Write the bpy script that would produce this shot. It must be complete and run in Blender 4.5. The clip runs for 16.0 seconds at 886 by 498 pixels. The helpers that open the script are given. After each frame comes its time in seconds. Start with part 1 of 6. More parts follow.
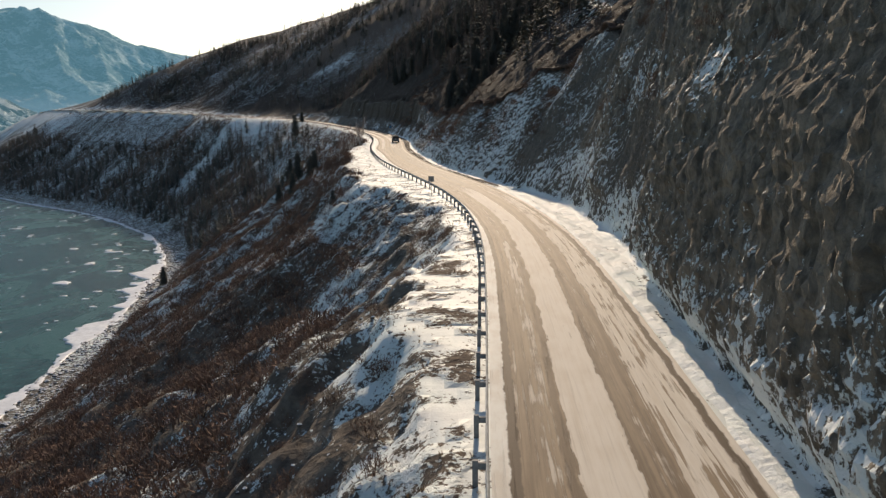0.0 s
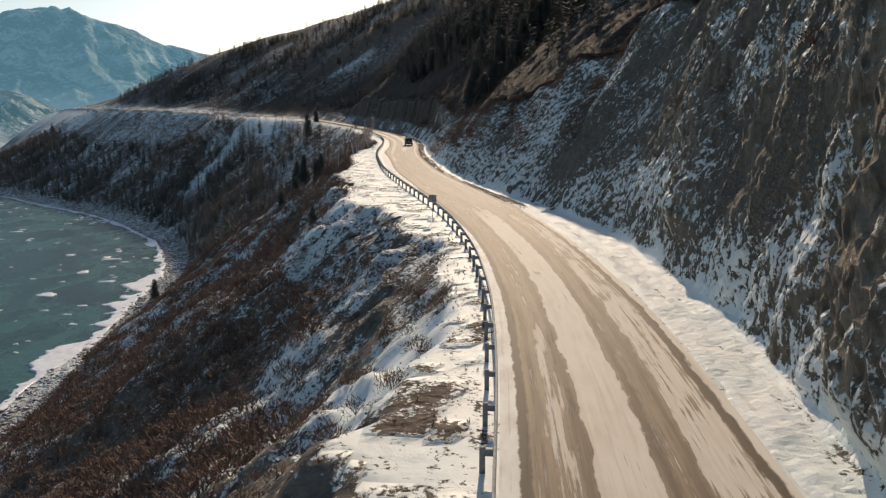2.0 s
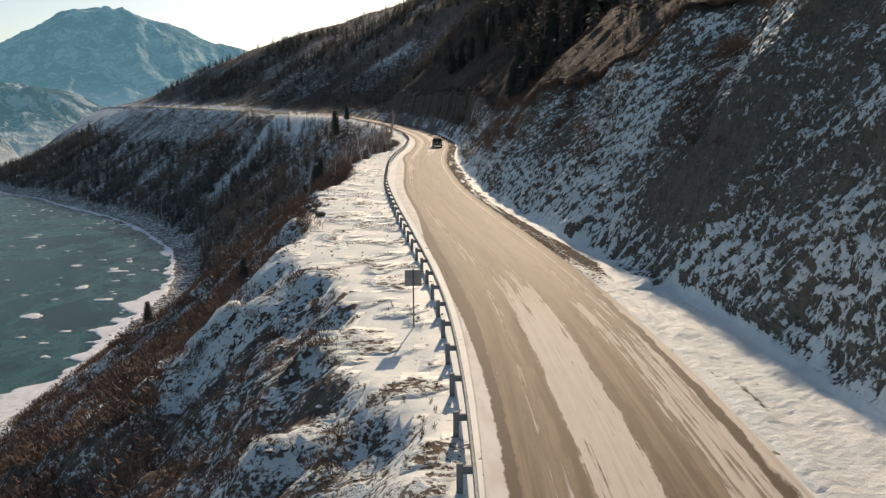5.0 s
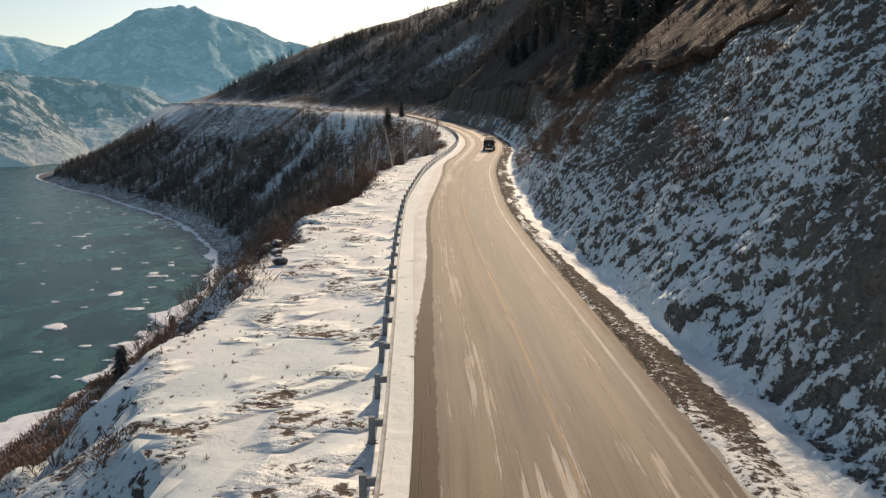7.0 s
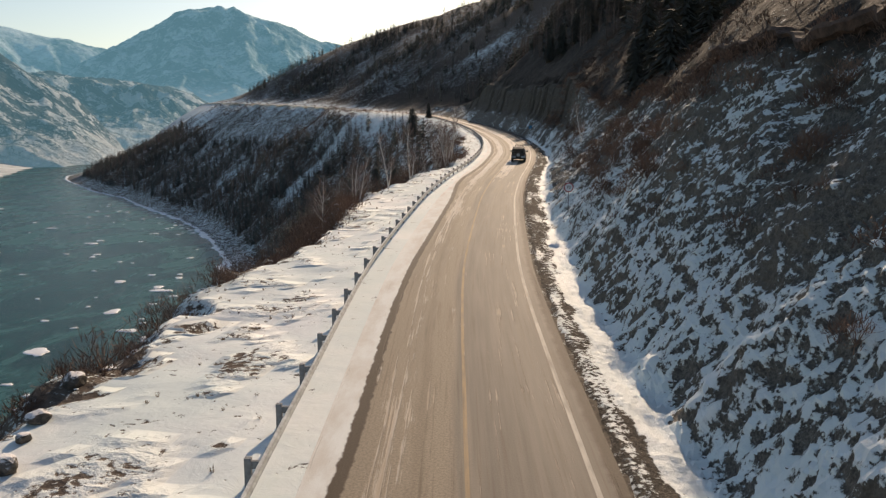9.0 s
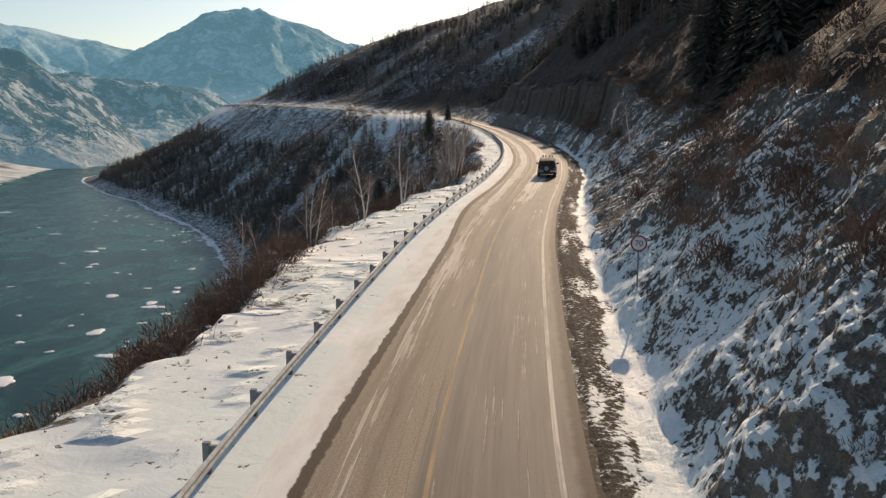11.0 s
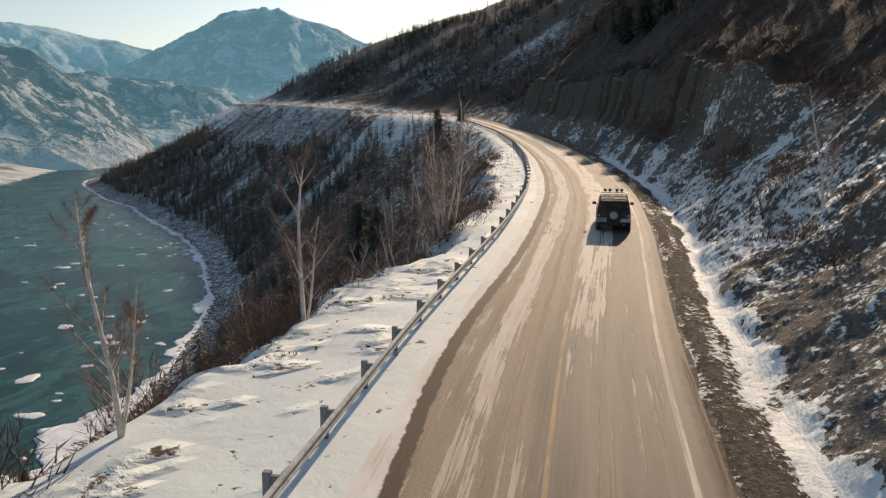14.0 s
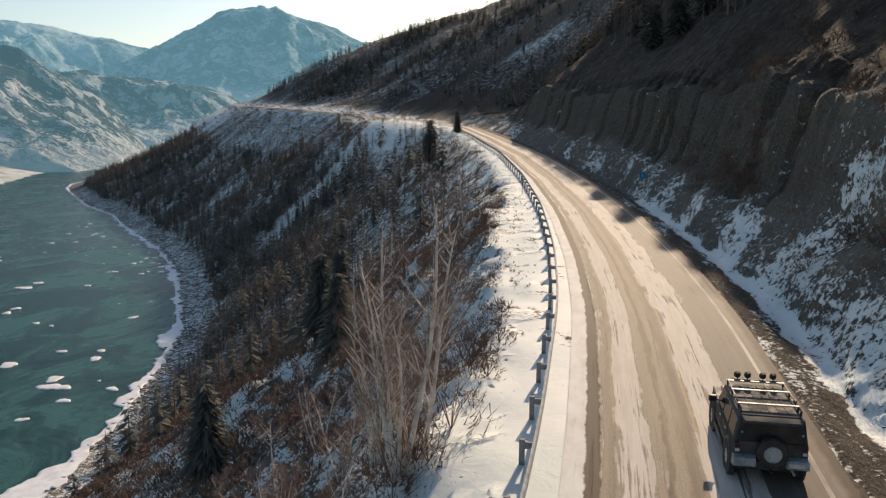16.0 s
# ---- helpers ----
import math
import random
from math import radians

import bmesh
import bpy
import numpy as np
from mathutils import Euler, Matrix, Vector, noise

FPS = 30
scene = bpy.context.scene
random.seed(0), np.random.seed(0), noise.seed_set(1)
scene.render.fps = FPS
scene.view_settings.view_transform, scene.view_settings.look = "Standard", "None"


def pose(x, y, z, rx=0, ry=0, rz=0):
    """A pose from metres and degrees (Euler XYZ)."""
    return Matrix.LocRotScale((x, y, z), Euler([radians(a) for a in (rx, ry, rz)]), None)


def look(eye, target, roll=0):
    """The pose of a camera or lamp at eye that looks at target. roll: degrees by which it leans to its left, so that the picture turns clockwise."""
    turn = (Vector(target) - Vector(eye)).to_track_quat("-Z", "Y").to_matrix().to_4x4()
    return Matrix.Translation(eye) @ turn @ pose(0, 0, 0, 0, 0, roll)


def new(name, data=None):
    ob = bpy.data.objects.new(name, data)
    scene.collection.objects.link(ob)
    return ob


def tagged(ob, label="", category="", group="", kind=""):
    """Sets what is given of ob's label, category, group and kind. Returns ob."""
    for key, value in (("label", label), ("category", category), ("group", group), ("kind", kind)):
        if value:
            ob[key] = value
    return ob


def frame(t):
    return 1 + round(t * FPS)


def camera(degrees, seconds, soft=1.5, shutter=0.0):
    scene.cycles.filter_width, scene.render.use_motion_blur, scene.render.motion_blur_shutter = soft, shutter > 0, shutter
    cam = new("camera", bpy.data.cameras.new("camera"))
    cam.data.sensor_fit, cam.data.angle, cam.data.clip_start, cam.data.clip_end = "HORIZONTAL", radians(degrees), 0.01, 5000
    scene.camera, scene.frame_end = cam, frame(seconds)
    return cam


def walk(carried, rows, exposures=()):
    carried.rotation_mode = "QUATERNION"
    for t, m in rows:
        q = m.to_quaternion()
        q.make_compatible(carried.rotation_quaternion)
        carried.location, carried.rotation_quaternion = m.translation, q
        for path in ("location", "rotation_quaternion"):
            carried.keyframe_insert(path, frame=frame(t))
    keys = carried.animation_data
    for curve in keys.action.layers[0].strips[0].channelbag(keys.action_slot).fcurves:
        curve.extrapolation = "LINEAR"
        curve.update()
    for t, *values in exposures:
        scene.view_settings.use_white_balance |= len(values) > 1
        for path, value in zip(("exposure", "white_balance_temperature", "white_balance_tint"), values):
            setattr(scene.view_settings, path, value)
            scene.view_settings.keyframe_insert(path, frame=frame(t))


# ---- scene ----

cam = camera(58.0, 16.0, soft=1.3, shutter=0.0)
PATH = [
    (0.0, (0.00, 0.00, 10.53), (0.01, 29.64, 5.92), -0.58),
    (0.5, (0.62, 7.37, 10.52), (0.41, 37.01, 5.89), -0.61),
    (1.0, (1.05, 14.25, 10.42), (0.62, 43.89, 5.82), -0.48),
    (1.5, (1.55, 21.53, 10.33), (0.87, 51.17, 5.77), -0.29),
    (2.0, (1.92, 28.62, 10.29), (0.99, 58.26, 5.75), -0.12),
    (2.5, (2.15, 35.35, 10.38), (0.95, 64.97, 5.82), -0.06),
    (3.0, (2.38, 42.06, 10.47), (0.86, 71.67, 5.89), -0.04),
    (3.5, (2.64, 48.87, 10.59), (0.82, 78.46, 5.99), -0.05),
    (4.0, (2.77, 56.27, 10.44), (0.59, 85.84, 5.83), -0.15),
    (6.5, (3.48, 87.90, 10.31), (-0.71, 117.23, 5.60), -0.18),
    (7.0, (3.14, 95.16, 10.52), (-1.96, 124.35, 5.81), -0.05),
    (7.5, (2.85, 102.14, 10.62), (-2.82, 131.22, 5.90), -0.00),
    (8.0, (2.34, 109.11, 10.81), (-3.60, 138.13, 6.08), -0.02),
    (8.5, (1.80, 115.54, 10.95), (-4.38, 144.51, 6.23), -0.06),
    (9.0, (1.03, 122.84, 11.17), (-5.40, 151.76, 6.46), -0.05),
    (11.5, (-3.68, 154.70, 11.47), (-11.20, 183.37, 6.85), 0.20),
    (12.0, (-4.98, 161.79, 11.61), (-12.68, 190.42, 6.99), 0.23),
    (12.5, (-6.20, 168.33, 11.67), (-14.05, 196.91, 7.05), 0.28),
    (13.0, (-7.59, 175.48, 11.78), (-15.61, 204.01, 7.15), 0.31),
    (13.5, (-8.96, 182.18, 11.79), (-16.98, 210.72, 7.17), 0.28),
    (14.0, (-10.51, 189.71, 11.83), (-18.53, 218.25, 7.21), 0.25),
    (14.5, (-11.92, 196.19, 11.97), (-19.94, 224.72, 7.34), 0.17),
    (15.0, (-13.57, 203.21, 12.57), (-21.58, 231.75, 7.92), 0.23),
    (15.5, (-14.95, 209.64, 13.73), (-22.95, 238.17, 9.07), 0.30),
    (16.0, (-16.75, 216.31, 15.33), (-24.71, 244.86, 10.68), 0.44),
]

walk(cam, [(t, look(eye, target, roll)) for t, eye, target, roll in PATH], exposures=[(0.0, 0.06, 6700, 6.5), (3.5, 0.05, 6760, 6.5), (7.0, 0.20, 7060, 9.5), (12.0, 0.22, 6980, 9.5), (14.0, 0.22, 7000, 9.5), (16.0, 0.34, 6940, 8.5)])

# ---------------------------------------------------------------- light
SUN_AZIMUTH, SUN_ELEVATION = radians(3.5), radians(24.5)      # azimuth from +y towards +x
world = bpy.data.worlds.new("world")
scene.world = world
world.use_nodes = True
wn = world.node_tree.nodes
wn.clear()
sky = wn.new("ShaderNodeTexSky")
sky.sky_type, sky.sun_disc = "NISHITA", False
sky.sun_elevation, sky.sun_rotation = SUN_ELEVATION, SUN_AZIMUTH
sky.air_density, sky.dust_density, sky.ozone_density, sky.altitude = 1.0, 1.35, 1.7, 400
back = wn.new("ShaderNodeBackground")
back.inputs["Strength"].default_value = 0.100
wout = wn.new("ShaderNodeOutputWorld")
world.node_tree.links.new(sky.outputs[0], back.inputs[0])
world.node_tree.links.new(back.outputs[0], wout.inputs[0])

sun_data = bpy.data.lights.new("sun", "SUN")
sun_data.energy, sun_data.angle, sun_data.color = 3.9, radians(0.6), (1.0, 0.780, 0.590)
sun = new("sun", sun_data)
sun_way = Vector((math.sin(SUN_AZIMUTH) * math.cos(SUN_ELEVATION), math.cos(SUN_AZIMUTH) * math.cos(SUN_ELEVATION), math.sin(SUN_ELEVATION)))
sun.matrix_world = look(sun_way * 300, (0, 0, 0))


# ---------------------------------------------------------------- noise and plan
def lattice(ix, iy, seed):
    h = (ix.astype(np.int64) * 374761393 + iy.astype(np.int64) * 668265263 + seed * 974711) & 0xFFFFFFFF
    h = ((h ^ (h >> 13)) * 1274126177) & 0xFFFFFFFF
    return ((h ^ (h >> 16)) & 0xFFFF) / 65535.0


def value_noise(x, y, seed=0):
    x, y = np.broadcast_arrays(np.asarray(x, float), np.asarray(y, float))
    ix, iy = np.floor(x), np.floor(y)
    fx, fy = x - ix, y - iy
    fx, fy = fx * fx * fx * (fx * (fx * 6 - 15) + 10), fy * fy * fy * (fy * (fy * 6 - 15) + 10)
    a, b = lattice(ix, iy, seed), lattice(ix + 1, iy, seed)
    c, d = lattice(ix, iy + 1, seed), lattice(ix + 1, iy + 1, seed)
    return (a + (b - a) * fx) * (1 - fy) + (c + (d - c) * fx) * fy


def fbm(x, y, size, octaves=4, seed=0, gain=0.5):
    """Fractal noise of about -1 to 1."""
    total, amp, norm = 0.0, 1.0, 0.0
    x, y = np.asarray(x, float) / size, np.asarray(y, float) / size
    for o in range(octaves):
        total, norm = total + amp * (2 * value_noise(x, y, seed + o) - 1), norm + amp
        x, y, amp = x * 2.03 + 17.3, y * 2.03 - 9.1, amp * gain
    return total / norm * 1.6


def ridged(x, y, size, octaves=5, seed=0):
    """Ridged noise of 0 to 1, with sharp crests."""
    total, amp, norm = 0.0, 1.0, 0.0
    x, y = np.asarray(x, float) / size, np.asarray(y, float) / size
    for o in range(octaves):
        total, norm = total + amp * (1 - np.abs(2 * value_noise(x, y, seed + o) - 1)) ** 1.5, norm + amp
        x, y, amp = x * 2.07 + 3.1, y * 2.07 + 8.7, amp * 0.5
    return total / norm


def cells(x, y, size, seed=0):
    """Distance to the nearest of scattered points, about one to a square of the given size; 0 to about 1."""
    x, y = np.asarray(x, float) / size, np.asarray(y, float) / size
    ix, iy = np.floor(x), np.floor(y)
    best = np.full(np.broadcast(x, y).shape, 9.0)
    for dx in (-1, 0, 1):
        for dy in (-1, 0, 1):
            px, py = ix + dx + lattice(ix + dx, iy + dy, seed), iy + dy + lattice(ix + dx, iy + dy, seed + 7)
            best = np.minimum(best, (px - x) ** 2 + (py - y) ** 2)
    return np.sqrt(best)


def smooth(a, b, v):
    v = np.clip((np.asarray(v, float) - a) / (b - a), 0, 1)
    return v * v * (3 - 2 * v)


def curve_of(points):
    """A smooth function of one number through the given (at, value) pairs."""
    p = np.array(points, float)
    dense = np.arange(p[0, 0], p[-1, 0] + 1, 1.0)
    rough = np.interp(dense, p[:, 0], p[:, 1])
    kernel = np.hanning(17)
    kernel /= kernel.sum()
    wide = np.concatenate([rough[0] + (rough[1] - rough[0]) * np.arange(-8, 0), rough, rough[-1] + (rough[-1] - rough[-2]) * np.arange(1, 9)])
    soft = np.convolve(wide, kernel, "valid")
    return lambda v: np.interp(v, dense, soft)


RIVER_Z = -46.0
road_x = curve_of([(-400, -6), (-120, 0.5), (-40, 3.0), (0, 4.5), (22, 5.5), (40, 6.5), (57, 7.3), (70, 7.5), (83, 7.0), (95, 6.0), (105, 4.8), (116, 2.9), (128, 0.4), (140, -2.2),
                   (157, -5.7), (167, -7.6), (182, -9.8), (199, -12.1), (217, -13.8), (240, -15.2), (256, -16.8), (270, -19), (290, -23), (318, -29.8),
                   (360, -41.5), (416, -60), (485, -84), (530, -107), (590, -147), (640, -190), (690, -238), (760, -305), (860, -385), (960, -450), (1080, -530), (1400, -760)])
road_z = curve_of([(-400, -8), (-60, -1.5), (0, -0.4), (40, 0.4), (82, 1.1), (100, 1.4), (150, 2.5), (200, 4.0), (230, 5.0), (265, 6.5), (300, 7.8), (380, 10.5),
                   (570, 17), (620, 19.5), (700, 24), (800, 28), (1000, 33), (1080, 32), (1400, 20)])
rail_off = curve_of([(-400, 4.3), (60, 4.3), (85, 4.4), (120, 5.0), (200, 5.2), (260, 4.9), (330, 4.6), (1400, 4.6)])
verge_off = curve_of([(-400, 8), (10, 7), (21, 7.1), (35, 8.4), (47, 10), (56, 8.2), (66, 6.0), (84, 6.0), (95, 8.2), (110, 10), (125, 13.5), (140, 12), (150, 13), (168, 12),
                      (180, 10), (195, 10.6), (206, 11.2), (218, 11.2), (228, 8.8), (234, 7.8), (250, 6.5), (265, 8), (280, 9), (300, 7.5), (380, 6.5), (470, 7), (500, 14), (560, 24), (605, 20), (632, 5.5), (900, 5), (1400, 5)])
toe_off = curve_of([(-400, 5.6), (40, 5.7), (53, 6.6), (68, 7.7), (100, 8.8), (113, 8.4), (127, 6.6), (160, 6.3), (208, 6.2), (250, 5.8), (300, 6.2), (1400, 7)])
# the top edge of the cut: its offset from the middle line and its height over the road
top_off = curve_of([(-400, 11), (45, 11), (58, 12.2), (72, 14.2), (85, 16), (100, 19), (111, 20.5), (122, 20), (134, 17), (147, 15.6), (167, 13.4), (185, 13), (200, 15), (215, 18), (232, 14), (250, 12), (290, 13.5), (364, 13), (420, 15), (513, 19), (600, 14), (1400, 12)])
top_high = curve_of([(-400, 30), (45, 30), (58, 28), (72, 24), (85, 22), (100, 22.5), (111, 22), (122, 19.2), (134, 15.0), (147, 13.0), (167, 10.8), (185, 10), (200, 9), (215, 8), (232, 9), (250, 10), (290, 12), (364, 11), (410, 13), (450, 8), (500, 4), (600, 3), (700, 3), (1400, 2)])
hill_high = curve_of([(-400, 150), (120, 170), (250, 215), (450, 215), (600, 205), (690, 165), (850, 135), (950, 92), (1080, 34), (1200, 8), (1400, 0)])

ROAD_Y = np.arange(-400, 1400, 3.0)
ROAD_XY = np.stack([road_x(ROAD_Y), ROAD_Y], 1)
SHORE = np.array([(-60, -400), (-70, -100), (-80, 60), (-88, 151), (-95, 197), (-98, 236), (-105, 270), (-114, 320), (-127, 358), (-152, 414), (-178, 452), (-211, 500), (-253, 548),
                  (-330, 622), (-369, 664), (-419, 702), (-514, 795), (-545, 828), (-578, 872), (-600, 930), (-650, 1040), (-790, 1290), (-900, 1500), (-1300, 2300)], float)
FAR_SHORE = np.array([(-540, -400), (-520, 100), (-490, 400), (-500, 600), (-545, 716), (-614, 832), (-694, 958), (-779, 1142), (-880, 1350), (-990, 1540), (-1420, 2300)], float)


def resample(line, step):
    d = np.r_[0, np.cumsum(np.hypot(*np.diff(line, axis=0).T))]
    at = np.arange(0, d[-1], step)
    return np.stack([np.interp(at, d, line[:, 0]), np.interp(at, d, line[:, 1])], 1)


SHORE_D, FAR_D = resample(SHORE, 6.0), resample(FAR_SHORE, 12.0)


def to_line(px, py, line, chunk=20000):
    """Signed distance to a polyline (right of its way positive) and the place along it, as a fractional index."""
    a, ab = line[:-1], np.diff(line, axis=0)
    ll = (ab ** 2).sum(1)
    dist, where = np.empty(len(px)), np.empty(len(px))
    mid = (line[:-1] + line[1:]) / 2
    for i in range(0, len(px), chunk):
        x, y = px[i:i + chunk], py[i:i + chunk]
        k0 = np.argmin((x[:, None] - mid[None, :, 0]) ** 2 + (y[:, None] - mid[None, :, 1]) ** 2, 1)
        best = np.full(len(x), 1e18)
        sd, wh = np.zeros(len(x)), np.zeros(len(x))
        for shift in (-1, 0, 1):
            k = np.clip(k0 + shift, 0, len(a) - 1)
            rx, ry = x - a[k, 0], y - a[k, 1]
            f = np.clip((rx * ab[k, 0] + ry * ab[k, 1]) / ll[k], 0, 1)
            qx, qy = rx - f * ab[k, 0], ry - f * ab[k, 1]
            d2 = qx * qx + qy * qy
            better = d2 < best
            side = np.sign(ab[k, 1] * rx - ab[k, 0] * ry)
            best = np.where(better, d2, best)
            sd, wh = np.where(better, side * np.sqrt(d2), sd), np.where(better, k + f, wh)
        dist[i:i + chunk], where[i:i + chunk] = sd, wh
    return dist, where


def gullies(at, girth):
    """Snow that lies in the chutes of the bend's cliff."""
    wave = 0.8 * fbm(at, girth, 3, 3, 72)
    total = 0 * at
    for foot, wide, reach in ((262, 2.2, 13), (272, 1.8, 6), (283, 1.6, 5), (296, 1.4, 4), (231, 3.0, 8)):
        total = total + np.exp(-((at - foot + 0.3 * girth * (foot > 240) + wave) / wide) ** 2) * smooth(reach, reach * 0.6, girth)
    return np.clip(total, 0, 1)


def spur_streak(at, n):
    """Open snow below the far bend: a level apron beside the road and a broken band running down from it."""
    apron = np.exp(-((at - 515) / 26) ** 2) * smooth(-33, -25, n)
    band = np.exp(-((at - 530 - 0.5 * (n + 45)) / 11) ** 2) * smooth(-78, -62, n) * smooth(-14, -22, n)
    return np.maximum(apron, band)


def land(px, py):
    """The height of the ground, and what covers it: snow, rock, brush, offset from the road, place along it."""
    px, py = np.asarray(px, float).ravel(), np.asarray(py, float).ravel()
    n, k = to_line(px, py, ROAD_XY)
    at = np.interp(k, np.arange(len(ROAD_Y)), ROAD_Y)
    ds, _ = to_line(px, py, SHORE_D)          # right of the shore (towards the road) positive
    df, _ = to_line(px, py, FAR_D)            # left of the far shore negative
    zr, rail, verge, toe = road_z(at), rail_off(at), verge_off(at), toe_off(at)
    edge = fbm(px, py, 9, 3, 11) * 1.5 + fbm(px, py, 2.6, 3, 12) * 1.0
    verge = verge + edge * smooth(0, 3, verge - rail)
    big, mid, fine = fbm(px, py, 38, 4, 1), fbm(px, py, 11, 4, 2), fbm(px, py, 2.6, 3, 3)
    # downhill side
    out = np.maximum(-n - verge, 0)
    ratio = out / np.maximum(out + np.maximum(ds, 0), 1e-3)
    beach = smooth(1, 22, ds)
    fall = 1 - (1 - ratio) ** 1.28
    relief = smooth(0.5, 14, out) * smooth(0, 30, ds)
    gully = ridged(px * 0.7, py, 34, 4, 21) - 0.5
    low = zr - 0.12 + (RIVER_Z + 0.9 - zr) * np.clip(fall, 0, 1)
    low = low + relief * (big * 2.6 + mid * 1.2 + gully * 3.0) + smooth(0.0, 4, out) * beach * fine * 0.40
    low = low * beach + (RIVER_Z + 0.15 + 0.05 * np.maximum(ds, 0) + 0.25 * fine) * (1 - beach)
    # uphill side
    up = np.maximum(n - toe - 0.25 * mid, 0)
    wide, high = np.maximum(top_off(at) * (1 + 0.05 * fbm(px, py, 14, 3, 31)) - toe, 2.0), top_high(at) * (1 + 0.10 * fbm(px, py, 12, 3, 32))
    part_up = up / wide
    above = np.maximum(up - wide, 0)
    cut = high * np.where(part_up < 0.4, 0.39 * (part_up / 0.4), 0.39 + 0.61 * np.clip((part_up - 0.4) / 0.6, 0, 1) ** 0.95)
    cliff = smooth(100, 70, at) + smooth(235, 250, at) * smooth(560, 500, at)
    face = high * np.where(part_up < 0.55, 0.42 * part_up / 0.55, 0.42 + 0.58 * smooth(0.55, 0.85, part_up))
    face = np.where(at < 120, high * (0.75 * np.clip(part_up, 0, 1) ** 0.7 + 0.25 * smooth(0.2, 1.0, part_up)), face)
    cut = cut * (1 - cliff) + np.maximum(face, 0) * cliff
    lip = 0.45 * smooth(-0.8, 0.1, up - wide) * smooth(100, 125, at) * smooth(215, 195, at)
    hollow = smooth(430, 500, at) * smooth(830, 740, at)
    hill = hill_high(at) * (1 - np.exp(-above / 200.0) * (1 - hollow) - np.exp(-(above / 210.0) ** 1.35) * hollow)
    bare_rise = cut + lip + hill
    girth = np.hypot(up, bare_rise)                       # metres up the slope itself
    mid = np.where(n > 0, fbm(at, girth, 9, 4, 33), mid)
    fine = np.where(n > 0, fbm(at, girth, 2.4, 3, 34), fine)
    ribs = ridged(at, girth * 0.16, 8.0, 4, 41) - 0.55
    rise = cut + lip + hill + smooth(0.5, 9, up) * (big * 2.0 * smooth(0, 40, above) + mid * (0.8 - 0.55 * smooth(0, 5, above)) + fine * (0.22 - 0.12 * smooth(0, 4, above)))
    rise = rise + smooth(0.3, 0.6, part_up) * smooth(1.4, 1.0, part_up) * cliff * ribs * 1.4 + smooth(0.05, 0.4, part_up) * smooth(100, 70, at) * (mid * 2.0 + fine * 0.8 + big * 1.5)
    # road bench: bed, gravel shoulder and ditch
    bench = zr - 0.05 - 0.25 * smooth(4.5, 6.0, n) + 0.10 * smooth(rail - 0.5, rail + 1.5, -n) * 0 - 0.10 * smooth(rail, rail + 3, -n)
    bench = bench + smooth(rail, rail + 1.5, -n) * (0.10 * fine + 0.10 * mid) + smooth(4.6, 5.6, n) * 0.06 * fine
    z = np.where(n > toe, bench + rise, np.where(-n > verge, low, bench))
    end = smooth(1180, 1400, py)
    z = z * (1 - end) + (RIVER_Z + 4 + 3 * big) * end
    # river bed and the far side
    wet = smooth(0.5, -9, ds)
    z = z * (1 - wet) + (RIVER_Z - 2.5) * wet
    far = np.maximum(-df, 0)
    bearing = np.degrees(np.arctan2(-(px + 6), py - 168))
    away = np.hypot(px + 6, py - 168)
    ridge_far = np.interp(bearing, [24, 34, 36, 38, 41, 44, 60, 120], [1700, 1560, 1520, 1480, 1400, 1350, 1300, 1300])
    ridge_el = np.interp(bearing, [20, 34, 35.3, 36.5, 38, 39.6, 41.9, 43.8, 50, 60, 180], [-1.6, -1.6, -1.2, 0.0, 1.7, 3.15, 4.25, 4.5, 6.0, 8.0, 10.0])
    crest = 12 - RIVER_Z + np.tan(np.radians(ridge_el)) * ridge_far
    bank = 1.0 + 5.0 * smooth(5, 60, far) + 0.4 * fine
    climb = np.maximum(far - 40 + 14 * fbm(px, py, 70, 3, 52), 0)
    share = climb / np.maximum(climb + np.maximum(ridge_far - away, 0), 1.0)
    scarp = 0.12 * crest * share ** 1.15
    bumpy = 4 * share * (1 - share)
    rough = (ridged(px * 0.9 + py * 0.45, py * 0.35 - px * 0.2, 210, 5, 51) - 0.5) * 0.06 * crest * bumpy + (ridged(px + 0.4 * py, py * 0.6, 60, 4, 54) - 0.5) * 5 * np.minimum(bumpy * 2, 1)
    z = np.where(df < 0, RIVER_Z - 1.0 + bank * smooth(0, 6, far) + scarp + rough, z)
    # cover
    patch, speck = fbm(px, py, 13, 4, 61), fbm(px, py, 34, 3, 62)
    uphill, downhill = n > toe + 0.2, -n > verge
    low_cut = smooth(3.4, 0.2, girth + 2.2 * fbm(at, girth, 3, 3, 70))
    zone = smooth(-0.15, 0.40, fbm(at + 0.5 * girth, girth, 11, 4, 66))
    share_snow = np.interp(at, [60, 85, 100, 112, 126, 142, 154, 168, 190, 236], [0.02, 0.10, 0.17, 0.20, 0.20, 0.21, 0.15, 0.07, 0.05, 0.20])
    cut_snow = share_snow + 0.06 + 0.36 * zone + 0.16 * fbm(at, girth, 4, 3, 67) + 0.13 * low_cut - 0.12 * smooth(110, 85, at) * smooth(1, 4, girth) + (0.04 + 0.14 * smooth(130, 142, at)) * smooth(10, 3, girth) * smooth(100, 112, at) * smooth(186, 176, at)
    fan = smooth(0.15, 0.6, fbm(at - 0.5 * girth, girth * 0.25, 9, 3, 68)) * smooth(9, 3, girth)
